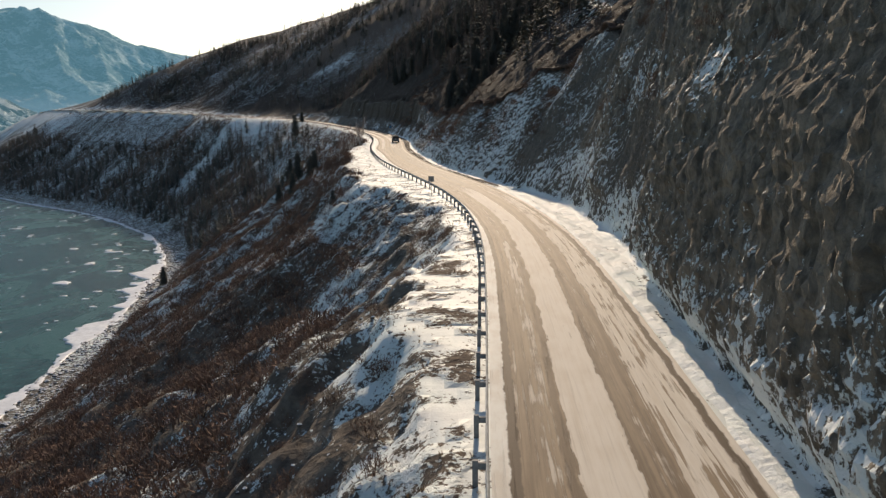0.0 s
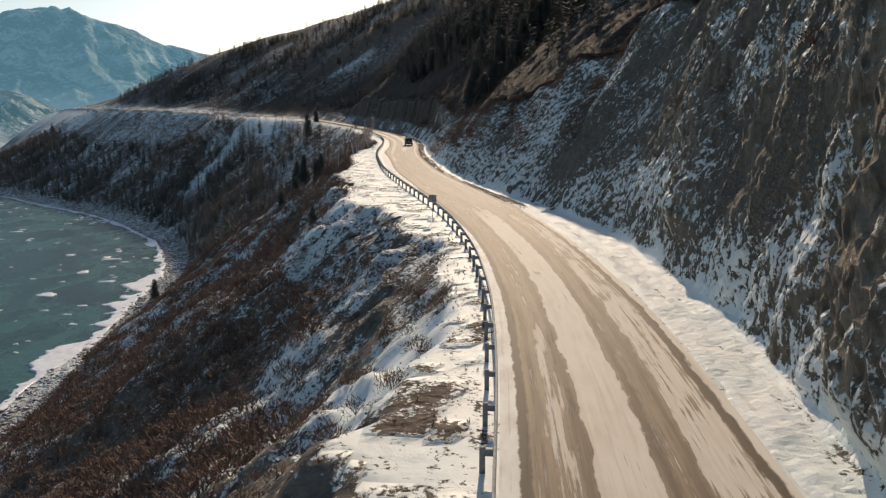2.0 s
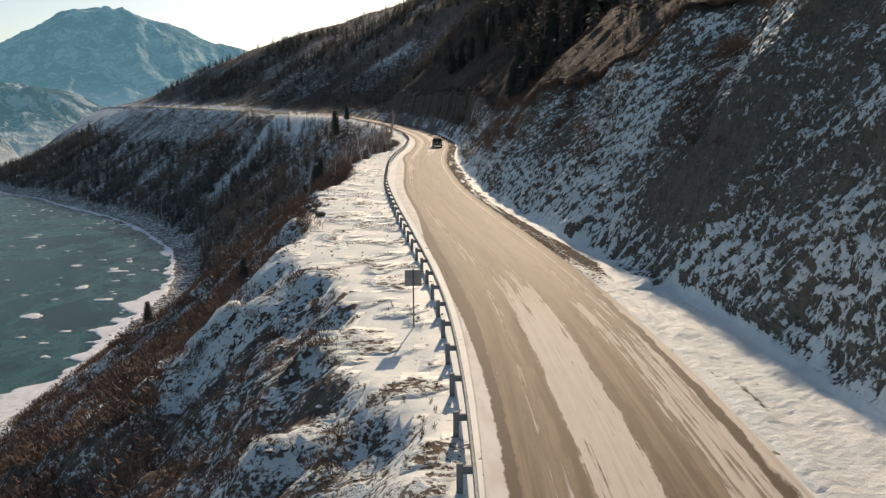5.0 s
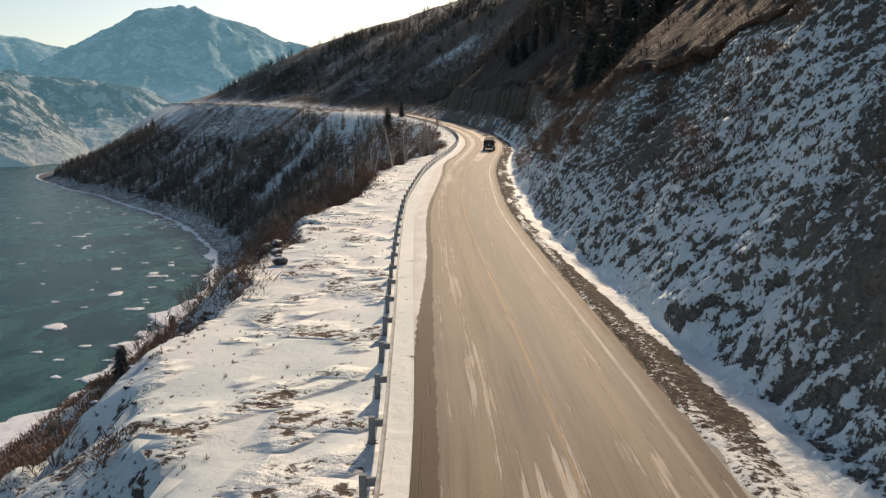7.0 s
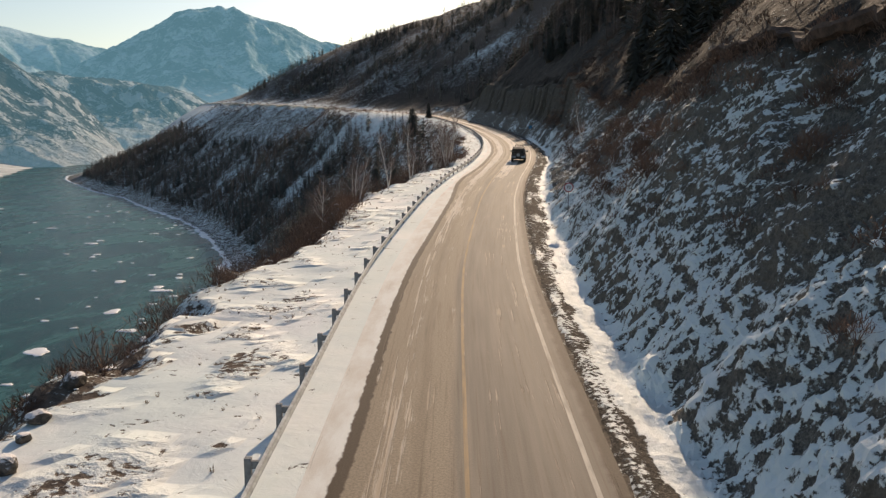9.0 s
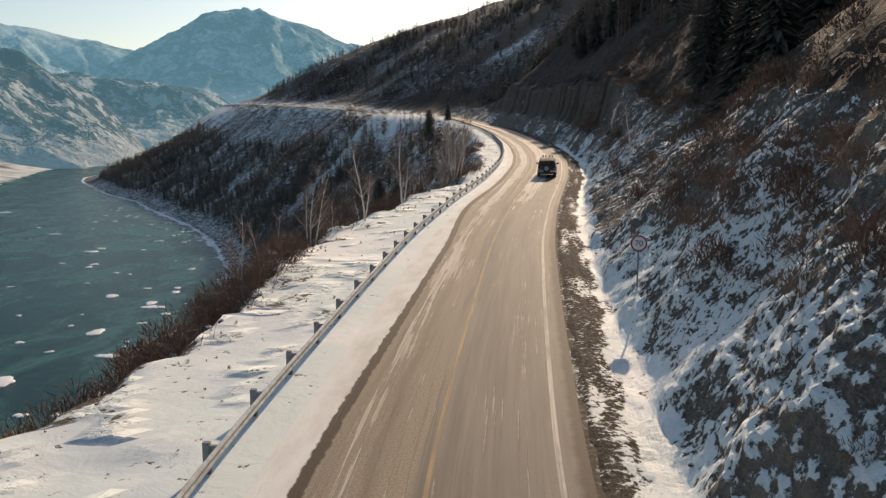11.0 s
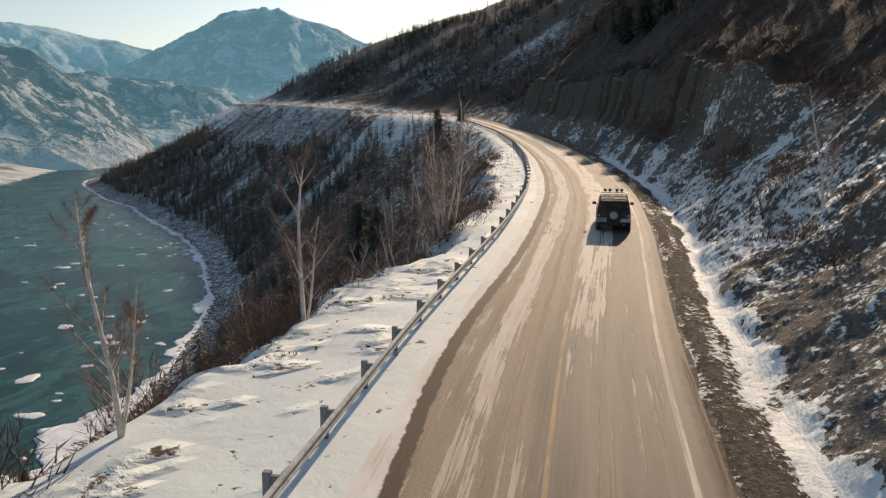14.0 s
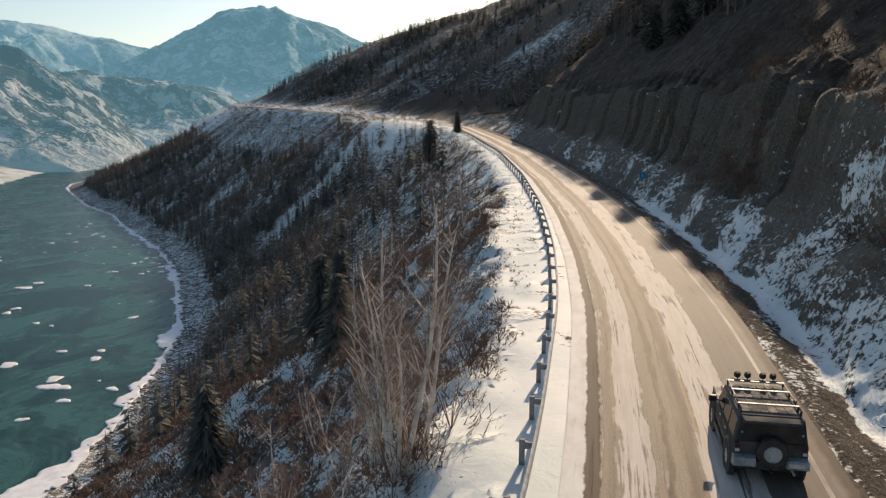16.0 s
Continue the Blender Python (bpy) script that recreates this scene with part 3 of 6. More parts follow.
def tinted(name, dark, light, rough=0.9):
    """For stuff and plants: each plant has its own tint, written on its points; scattered ones grow paler towards their
    tops.
    """
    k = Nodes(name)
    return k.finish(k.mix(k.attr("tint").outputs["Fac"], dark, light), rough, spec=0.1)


def water_material():
    k = Nodes("cold_river_water")
    p = k.coord()
    ripple = k.noise(k.scaled(p, (1.0, 0.45, 1.0)), 0.9, 6, 0.6, 0.4)
    swirl = k.noise(k.scaled(p, (1.0, 0.5, 1.0)), 0.045, 6, 0.66, 1.2)
    k.bump(k.math("ADD", k.math("MULTIPLY", ripple, 0.7), k.math("MULTIPLY", swirl, 0.6)), 0.6, 0.6)
    return k.finish(k.mix(k.ramp(swirl, 0.40, 0.62), (0.011, 0.046, 0.048), (0.045, 0.130, 0.130)), k.ramp(swirl, 0.3, 0.7, 0.16, 0.34), spec=0.05)


def mountain_material(name="snow_dusted_mountain", dark=(0.070, 0.135, 0.165), light=(0.36, 0.43, 0.45), haze_glow=0.36, size=1.3, foot=(150.0, 60.0), edge=0.06, ribs=0.45, bare=0.515):
    """Far slopes of rock, woods and snow, with air haze painted in as bluish colour and emission; whiter towards the
    valley floor.
    """
    k = Nodes(name)
    p = k.coord()

    def along(way):
        node = k.n.new("ShaderNodeVectorMath")
        node.operation = "DOT_PRODUCT"
        k.l.new(p, node.inputs[0])
        node.inputs[1].default_value = way
        return node.outputs["Value"]

    flow = k.n.new("ShaderNodeCombineXYZ")
    k.l.new(along((0.56, 0.44, 0.70)), flow.inputs[0])
    k.l.new(k.math("MULTIPLY", along((0.56, 0.44, -0.70)), 0.28), flow.inputs[1])
    k.l.new(k.math("MULTIPLY", along((-0.62, 0.79, 0.0)), 0.5), flow.inputs[2])
    rib = k.noise(flow.outputs[0], 0.013 * size, 7, 0.66, 0.7)
    a, b = k.noise(p, 0.0035 * size, 8, 0.66, 0.6), k.noise(p, 0.03 * size, 6, 0.72, 0.3)
    f = k.math("ADD", k.math("MULTIPLY", a, 0.75 - ribs), k.math("MULTIPLY", rib, ribs))
    f = k.math("ADD", f, k.math("MULTIPLY", b, 0.25))
    k.bump(f, 1.0, 60.0)
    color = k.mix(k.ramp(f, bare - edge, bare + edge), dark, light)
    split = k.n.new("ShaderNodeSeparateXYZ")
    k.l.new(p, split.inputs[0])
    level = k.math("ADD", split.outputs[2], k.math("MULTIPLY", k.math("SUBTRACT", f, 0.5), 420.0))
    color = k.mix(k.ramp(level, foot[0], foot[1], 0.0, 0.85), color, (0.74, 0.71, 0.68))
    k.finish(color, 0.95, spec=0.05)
    # a blue emission over the slopes stands in for air haze
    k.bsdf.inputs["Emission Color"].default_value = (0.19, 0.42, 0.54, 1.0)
    k.bsdf.inputs["Emission Strength"].default_value = haze_glow
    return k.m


# bluish darks and emission strength carry each slope's painted haze
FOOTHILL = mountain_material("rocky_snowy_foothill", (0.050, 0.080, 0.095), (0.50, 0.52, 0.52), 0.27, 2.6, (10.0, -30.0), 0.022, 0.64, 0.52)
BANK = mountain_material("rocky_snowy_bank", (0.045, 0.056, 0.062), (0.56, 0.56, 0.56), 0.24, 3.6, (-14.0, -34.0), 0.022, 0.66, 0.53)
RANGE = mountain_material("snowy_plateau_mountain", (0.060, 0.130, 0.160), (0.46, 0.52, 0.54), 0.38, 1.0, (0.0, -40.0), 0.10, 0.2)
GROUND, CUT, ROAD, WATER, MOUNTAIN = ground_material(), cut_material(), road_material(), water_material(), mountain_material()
ICE = plain("snowy_river_ice", (0.80, 0.82, 0.84), 0.5, scale=0.6, vary=0.12, bump=0.4)
STEEL = plain("galvanised_steel", (0.40, 0.435, 0.45), 0.85, 0.0, scale=3.0, vary=0.25)
POST_STEEL = plain("dull_post_steel", (0.20, 0.21, 0.215), 0.8, 0.1, scale=5.0, vary=0.3)
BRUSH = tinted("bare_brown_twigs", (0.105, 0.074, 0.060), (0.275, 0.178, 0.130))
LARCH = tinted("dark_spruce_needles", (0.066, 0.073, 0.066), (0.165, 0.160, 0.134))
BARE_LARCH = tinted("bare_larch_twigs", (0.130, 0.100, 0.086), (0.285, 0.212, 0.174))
BIRCH = plain("pale_birch_bark", (0.68, 0.63, 0.57), 0.8, scale=2.5, vary=0.3)
TWIG = plain("reddish_birch_twigs", (0.260, 0.190, 0.160), 0.9, scale=2.0, vary=0.3)


# ---------------------------------------------------------------- mesh helpers
def mesh_of(name, verts, faces, mat=None, smooth_shade=False):
    """A mesh from numpy points and faces that all have the same number of corners."""
    verts, faces = np.asarray(verts, np.float32), np.asarray(faces, np.int32)
    me = bpy.data.meshes.new(name)
    me.vertices.add(len(verts))
    me.vertices.foreach_set("co", verts.ravel())
    c = faces.shape[1]
    me.loops.add(faces.size)
    me.loops.foreach_set("vertex_index", faces.ravel())
    me.polygons.add(len(faces))
    me.polygons.foreach_set("loop_start", np.arange(len(faces), dtype=np.int32) * c)
    me.polygons.foreach_set("loop_total", np.full(len(faces), c, np.int32))
    me.polygons.foreach_set("use_smooth", np.full(len(faces), smooth_shade, bool))
    me.update(calc_edges=True)
    if mat:
        me.materials.append(mat)
    return me


def grid_faces(nu, nv):
    i = np.arange(nu - 1)[:, None] * nv + np.arange(nv - 1)[None]
    i = i.ravel()
    return np.stack([i, i + nv, i + nv + 1, i + 1], 1)


def spread(lo, hi, fine_lo, fine_hi, step, grow):
    """Grid lines: even between fine_lo and fine_hi, ever wider towards lo and hi."""
    mid = list(np.arange(fine_lo, fine_hi, step))
    up, s = [fine_hi], step
    while up[-1] < hi:
        s *= grow
        up.append(up[-1] + s)
    down, s = [fine_lo], step
    while down[-1] > lo:
        s *= grow
        down.append(down[-1] - s)
    return np.array(down[:0:-1] + mid + up)


# ---------------------------------------------------------------- the large structure
def make_ground():
    xs, ys = spread(-4300, 3500, -36, 12, 0.5, 1.036), spread(-420, 4600, 8, 290, 0.65, 1.034)
    gx, gy = np.meshgrid(xs, ys, indexing="ij")
    z, snow, rock, brush, off, at = land(gx, gy)
    under = np.minimum(0.9 * (off - 4.2), 1.3 * (top_off(at) + 1.2 - off))       # room for the cut's own surface
    z = z - np.clip(under, 0, 3.0) * smooth(-4, 0, at) * smooth(538, 530, at)
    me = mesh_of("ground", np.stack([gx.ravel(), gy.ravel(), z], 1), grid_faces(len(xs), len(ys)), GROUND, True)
    layer = me.color_attributes.new("cover", "FLOAT_COLOR", "POINT")
    layer.data.foreach_set("color", np.stack([snow, rock, brush, smooth(700, 1000, np.hypot(gx.ravel(), gy.ravel() - 150)) * (gx.ravel() < -300)], 1).astype(np.float32).ravel())
    me.attributes.new("plan", "FLOAT_VECTOR", "POINT").data.foreach_set("vector", np.stack([off, at, z], 1).astype(np.float32).ravel())
    return tagged(new("ground", me), "snow-dusted rocky hillside ground falling to the river", "ground", kind="structure")


def road_frame(at):
    """Middle, the way to the right and height at places along the road."""
    at = np.asarray(at, float)
    x, y, z = road_x(at), at, road_z(at)
    dx = (road_x(at + 1) - road_x(at - 1)) / 2
    l = np.hypot(dx, 1)
    return np.stack([x, y, z], -1), np.stack([1 / l, -dx / l, 0 * l], -1)


def make_road():
    at = np.r_[np.arange(-60, 320, 0.7), np.arange(320, 700, 3.0), np.arange(700, 1090, 8.0)]
    across = np.linspace(-4.15, 3.95, 26)
    c, r = road_frame(at)
    p = c[:, None] + r[:, None] * across[None, :, None]
    p[..., 2] += 0.03 - 0.012 * np.abs(across)[None]
    p[..., 2] += 0.012 * fbm(np.broadcast_to(across * 1.0, p.shape[:2]), np.broadcast_to(at[:, None] * 0.05, p.shape[:2]), 0.5, 2, 71)
    me = mesh_of("road", p.reshape(-1, 3), grid_faces(len(at), len(across)), ROAD, True)
    flat = np.stack([np.broadcast_to(across, p.shape[:2]), np.broadcast_to(at[:, None], p.shape[:2])], -1).reshape(-1, 2)
    index = np.empty(len(me.loops), np.int32)
    me.loops.foreach_get("vertex_index", index)
    me.uv_layers.new(name="UVMap").data.foreach_set("uv", flat[index].astype(np.float32).ravel())
    return tagged(new("road", me), "two-lane asphalt road with packed snow and sandy wheel tracks", "road", kind="structure")


def make_river():
    xs, ys = np.linspace(-1500, -40, 60), np.linspace(-420, 2300, 80)
    gx, gy = np.meshgrid(xs, ys, indexing="ij")
    me = mesh_of("river", np.stack([gx.ravel(), gy.ravel(), 0 * gx.ravel() + RIVER_Z], 1), grid_faces(len(xs), len(ys)), WATER, True)
    return tagged(new("river", me), "cold teal river with drifting ice", "river", kind="structure")


def make_mountain(name, crest, far, deep, seed, label, mat=None):
    """A mountain from its crest, pairs of bearing and elevation in degrees, at a distance, with its slopes in front and behind."""
    crest = np.array(crest)
    bearings = np.radians(np.linspace(crest[0, 0], crest[-1, 0], 240))
    el = np.interp(np.degrees(bearings), crest[:, 0], crest[:, 1])
    steps = np.linspace(-1.0, 0.5, 100)
    b, s = np.meshgrid(bearings, steps, indexing="ij")
    d = far + s * deep
    x, y = -6 - np.sin(b) * d, 168 + np.cos(b) * d
    top = (np.tan(np.radians(el)) * far + 12)[:, None] - RIVER_Z
    shape = np.where(s < 0, (1 + s) ** (0.85 if far > 1500 else 1.1), np.cos(s * 2.2))
    z = RIVER_Z - 20 + (top + 20) * np.clip(shape, 0, 1)
    z = z + (ridged(x + 0.5 * y, y * 0.8, 620 if far > 3000 else 270, 7, seed) - 0.60) * top * (0.85 if far > 1500 else 0.8) * np.clip(1 - np.abs(s), 0, 1) * smooth(0.0, 0.30, np.abs(s)) + (ridged(x, y, 120, 4, seed + 9) - 0.5) * 26 * np.clip(top / 80, 0, 1)
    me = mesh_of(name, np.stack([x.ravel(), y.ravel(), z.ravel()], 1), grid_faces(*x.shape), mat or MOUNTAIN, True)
    return tagged(new(name, me), label, "mountain", kind="structure")


# patches on the cut: place along the road, height over it, half length, half height, more or less snow
CUT_PATCHES = ((138, 10, 8, 2.6, 0.42), (129, 6.5, 2.6, 4, 0.34), (146, 4.5, 5, 2, 0.2), (128, 1.8, 9, 1.7, 0.26), (96, 3.2, 8, 2.4, 0.34), (112, 12, 7, 2.6, 0.20), (107, 20, 5, 3, 0.15),
               (60, 7, 4, 2.2, 0.30), (58, 9.3, 3, 1, 0.30), (72, 1.6, 14, 1.6, 0.08), (200, 6.5, 5, 2.5, 0.28), (192, 8, 4, 2, 0.22), (45, 13, 9, 2.0, 0.42), (228, 2.5, 7, 2.0, 0.3),
               (121, 9, 4, 4, -0.25), (111, 4, 6, 3.5, -0.35), (118, 3.6, 3.4, 2.4, -0.5), (95, 10.5, 6, 2.6, -0.35), (40, 5, 14, 5, -0.10), (162, 6, 6, 2.5, -0.15), (203, 3.0, 14, 4, 0.13), (172, 1.5, 10, 2.4, 0.5), (176, 5.5, 8, 2.5, 0.4), (183, 0.6, 4, 1.2, 0.6), (187, 4.5, 3, 2.5, 0.3), (245, 1.2, 12, 1.8, 0.5), (232, 5, 8, 2, 0.25), (130, 4.5, 8, 3, 0.25), (46, 9, 6, 3, 0.15), (142, 1.8, 22, 2.4, 0.42), (180, 2.2, 8, 2, 0.35), (132, 5.5, 10, 3, 0.22), (252, 1.0, 14, 1.6, 0.3))


def make_cut_slope():
    """The shoulder and the whole cut above the road: clods, scree, ledges, blocks and the fluted cliff at the bend."""
    at = np.r_[np.arange(-6, 140, 0.22), np.arange(140, 262, 0.28), np.arange(262, 345, 0.42), np.arange(345, 540, 1.0)]
    rows = 132
    c, r = road_frame(at)
    off = 3.9 + (top_off(at) + 2.2 - 3.9)[:, None] * np.linspace(0, 1, 170)[None]
    p = c[:, None] + r[:, None] * off[..., None]
    p[..., 2] = ground_z(p[..., 0].ravel(), p[..., 1].ravel()).reshape(off.shape)
    run = np.concatenate([np.zeros((len(at), 1)), np.cumsum(np.linalg.norm(np.diff(p, axis=1), axis=2), 1)], 1)
    even = np.linspace(0, 1, rows)[None] * run[:, -1:]
    q = np.stack([[np.interp(e, d, v[:, k]) for k in range(3)] for e, d, v in zip(even, run, p)]).transpose(0, 2, 1)
    n = np.stack([np.interp(e, d, o) for e, d, o in zip(even, run, off)])
    foot = np.array([np.interp(t, o, d) for t, o, d in zip(toe_off(at), off, run)])
    base = q.copy()
    for _ in range(6):
        base[:, 1:-1] = (base[:, :-2] + base[:, 1:-1] * 2 + base[:, 2:]) / 4
        base[1:-1] = (base[:-2] + base[1:-1] * 2 + base[2:]) / 4

    def facing(v):
        w = np.cross(np.gradient(v, axis=0), np.gradient(v, axis=1))
        w /= np.linalg.norm(w, axis=2)[..., None] + 1e-9
        return w * np.sign(w[..., 2:])

    way = facing(base)
    a, g = np.broadcast_to(at[:, None], even.shape), even - foot[:, None]
    toe, top = toe_off(at)[:, None], top_off(at)[:, None]
    brink = np.interp(a, [104, 120, 132, 144, 165, 190, 213, 250, 300], [4.6, 6.1, 5.4, 4.95, 5.2, 5.8, 5.5, 5.6, 5.6])
    g = np.where(a > 112, np.maximum(g, 1.2 * (n - brink - 0.9)), g)
    h = base[..., 2] - road_z(at)[:, None]
    on = smooth(-0.2, 0.7, g)
    # loose slope
    lump = 1 - cells(a + 0.4 * g, g * 0.7, 0.50, 511)
    crumb = 1 - cells(a, g, 0.30, 512)
    clod = (lump - 0.5) * (0.30 - 0.18 * smooth(158, 175, a)) + (crumb - 0.5) * 0.07 + 0.28 * fbm(a, g, 4, 3, 513) + (0.30 - 0.16 * smooth(158, 175, a)) * fbm(a + 0.3 * g, g * 0.12, 2.2, 3, 514)
    # rock
    crag = smooth(66, 52, a + 1.5 * fbm(a, h, 4, 2, 541))
    pillar = np.exp(-((a - 80 - 0.5 * h) / 4.0) ** 2) * smooth(1.5, 3.5, h)
    dome = np.exp(-((a - 95) / 6) ** 2 - ((h - 10.5) / 3.2) ** 2)
    knob = np.exp(-((a - 160) / 4) ** 2 - ((h - 6.0) / 1.8) ** 2) + np.exp(-((a - 222 - 0.5 * (h - 5)) / 5) ** 2) * smooth(4, 6, h)
    bend = smooth(258, 272, a)
    wall = bend * smooth(3.0, 4.6, h + 1.0 * fbm(a, 0 * a, 7, 3, 533))
    rocky = np.clip(crag * smooth(0.5, 3, h) + pillar + dome + 0.8 * knob + 0.35 * wall + 0.35 * smooth(0.25, 0.6, fbm(a, g, 8, 3, 542)) * smooth(118, 104, a), 0, 1)
    blocks = ridged(a * 0.9 + 0.25 * g, g * 0.8, 5.0, 4, 521) * 1.3 + 0.55 * fbm(a, g * 0.4, 3.0, 3, 522) + 0.8 * (0.5 - cells(a + 0.4 * g, g * 0.7, 1.5, 524)) + 0.5 * (0.5 - cells(a, g * 0.8, 0.6, 525))
    stepped = 0.65 * np.round(blocks * 2.4) / 2.4 + 0.35 * blocks - 0.9
    groove = smooth(0.30, 0.12, cells(a + 0.35 * fbm(a, g, 3, 2, 532), 0 * a, 4.2, 531))
    d = on * (clod * (1 - 0.6 * rocky) * (1 - 0.5 * wall) + rocky * (0.50 * stepped + 0.22 * (ridged(a, g, 1.1, 3, 526) - 0.5) + 0.16 * (0.5 - cells(a + 0.3 * g, g, 0.42, 527))))
    d = d + 1.3 * smooth(57, 53, a + 0.8 * fbm(h, a * 0.2, 2, 2, 543)) * smooth(0, 2.5, g) * smooth(14.5, 10, h) + 0.9 * pillar * on
    d = d - 2.0 * wall * groove + 0.25 * wall * fbm(a, g * 0.1, 1.6, 3, 534)
    bench = smooth(0.5, -0.3, g)
    gravel = smooth(3.7, 4.1, n) * smooth(brink + 0.15, brink - 0.15, n + 0.22 * fbm(a, g, 1.6, 3, 544)) * smooth(104, 122, a)
    d = d + bench * (0.05 * (crumb - 0.5) + 0.06 * fbm(a * 0.4, n, 0.8, 2, 545) + 0.04 * (1 - gravel) * smooth(0.1, 0.6, fbm(a, n, 1.3, 3, 546)))
    d = d - 0.12 * smooth(4.35, 3.9, n) + 0.02
    last = np.arange(rows)[None] / (rows - 1)
    q = base + way * (d * smooth(1.0, 0.94, last) - 0.5 * smooth(0.965, 1.0, last))[..., None]
    tilt = facing(q)[..., 2] - way[..., 2]
    # cover
    snow = 0.31 + 0.24 * fbm(a + 0.5 * g, g, 7, 3, 551) - 0.21 * smooth(120, 105, a) * smooth(4, 8, h) + 0.10 * fbm(a - 0.3 * g, g * 0.3, 3, 3, 552) - 0.08 * crag * smooth(1, 3, h) - 0.06 * smooth(165, 180, a)
    snow = np.where(a > 240, 0.16 + 0.10 * fbm(a, g, 5, 3, 553) + 0.30 * smooth(0.0, 0.5, fbm(a - 0.6 * g, g * 0.2, 6, 3, 554)) * smooth(5, 1, h), snow)
    snow = snow - 0.22 * wall
    for pa, ph, wa, wh, more in CUT_PATCHES:
        snow = snow + (more * 0.58) * np.exp(-((a - pa) / wa) ** 2 - ((h - ph) / wh) ** 2)
    snow = snow + 0.62 * gullies(a, g + 1.0) * (1 - 0.5 * wall) + (0.40 + 0.3 * smooth(104, 120, a)) * smooth(0.8, -0.3, g - 0.3 * smooth(104, 120, a) + 0.6 * fbm(a, g, 2.2, 3, 555)) * smooth(300, 270, a)
    snow = np.minimum(snow, 0.54 + 0.5 * smooth(1.3, 0.5, g))
    snow = snow + (0.55 + 0.45 * smooth(5.0, 1.0, h) * smooth(175, 150, a)) * (lump - 0.5) + 0.30 * (crumb - 0.5) + 0.9 * np.clip(tilt, -0.4, 0.4) * (1 - 0.4 * crag)
    level = 0.95 - 0.5 * smooth(0.25, 0.7, fbm(a, n * 1.5, 3.0, 3, 556)) * smooth(toe - 0.8, toe, n)
    level = level - gravel * (0.62 - 0.30 * fbm(a * 0.18, n * 1.4, 0.7, 3, 557) - 0.18 * (crumb - 0.5))
    for line, width in ((4.9, 0.07), (5.5, 0.10), (6.2, 0.06)):
        wander = n - line - 0.35 * fbm(a, 0 * a, 14, 3, 560) - 0.05 * fbm(a, 0 * a, 1.5, 2, 561)
        level = level - 0.55 * np.exp(-(wander / width) ** 2) * smooth(-0.2, 0.5, fbm(a, 0 * a + line, 5, 3, 562)) * smooth(118, 104, a)
    level = np.where(a > 300, 0.3, level)
    snow = snow * (1 - bench) + level * bench
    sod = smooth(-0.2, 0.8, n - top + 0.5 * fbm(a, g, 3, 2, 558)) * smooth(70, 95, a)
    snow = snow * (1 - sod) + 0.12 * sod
    tan = np.clip(rocky * smooth(130, 105, a) + 0.7 * knob + 0.1 * wall + 0.35 * smooth(0.0, 0.5, fbm(a, g, 6, 3, 559)) * on, 0, 1)
    me = mesh_of("cut_slope", q.reshape(-1, 3), grid_faces(len(at), rows), CUT, False)
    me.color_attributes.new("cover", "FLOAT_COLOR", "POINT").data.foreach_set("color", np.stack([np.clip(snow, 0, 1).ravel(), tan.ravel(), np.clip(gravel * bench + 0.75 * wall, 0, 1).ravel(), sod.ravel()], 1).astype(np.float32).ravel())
    return tagged(new("cut_slope", me), "rocky roadside cut of grey scree and brown crags dusted with snow", "slope", kind="structure")


make_ground()
make_cut_slope()
make_road()
make_river()
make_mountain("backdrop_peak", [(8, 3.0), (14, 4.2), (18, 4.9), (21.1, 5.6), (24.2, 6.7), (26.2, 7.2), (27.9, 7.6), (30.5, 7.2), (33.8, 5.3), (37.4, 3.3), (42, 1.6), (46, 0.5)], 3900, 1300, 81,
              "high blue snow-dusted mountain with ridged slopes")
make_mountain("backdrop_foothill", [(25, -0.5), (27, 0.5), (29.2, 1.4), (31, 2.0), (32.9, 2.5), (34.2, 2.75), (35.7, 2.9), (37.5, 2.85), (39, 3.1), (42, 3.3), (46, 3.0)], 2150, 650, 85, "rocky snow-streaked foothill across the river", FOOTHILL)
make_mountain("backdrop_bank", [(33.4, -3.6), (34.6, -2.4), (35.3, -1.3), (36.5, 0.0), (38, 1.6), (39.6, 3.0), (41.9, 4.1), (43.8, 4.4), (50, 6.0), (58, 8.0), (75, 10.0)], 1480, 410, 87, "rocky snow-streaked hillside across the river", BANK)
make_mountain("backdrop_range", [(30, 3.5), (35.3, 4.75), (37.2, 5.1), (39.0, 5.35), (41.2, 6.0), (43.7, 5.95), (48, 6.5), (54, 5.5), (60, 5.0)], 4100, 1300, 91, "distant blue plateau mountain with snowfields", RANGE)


# ---------------------------------------------------------------- guardrail
def part(name, me, parent, label=""):
    ob = new(name, me)
    ob.parent = parent
    if label:
        ob["label"] = label
    return ob


def box_bm(sx, sy, sz, at=(0, 0, 0), bevel=0.0):
    bm = bmesh.new()
    bmesh.ops.create_cube(bm, size=1.0, matrix=Matrix.Translation(at) @ Matrix.Diagonal((sx, sy, sz, 1)))
    if bevel:
        bmesh.ops.bevel(bm, geom=bm.edges[:], offset=bevel, segments=2, affect="EDGES", profile=0.6)
    return bm


def done(bm, name, mat, smooth_shade=False):
    me = bpy.data.meshes.new(name)
    bmesh.ops.recalc_face_normals(bm, faces=bm.faces[:])
    for f in bm.faces:
        f.smooth = smooth_shade
    bm.to_mesh(me)
    bm.free()
    me.materials.append(mat)
    return me


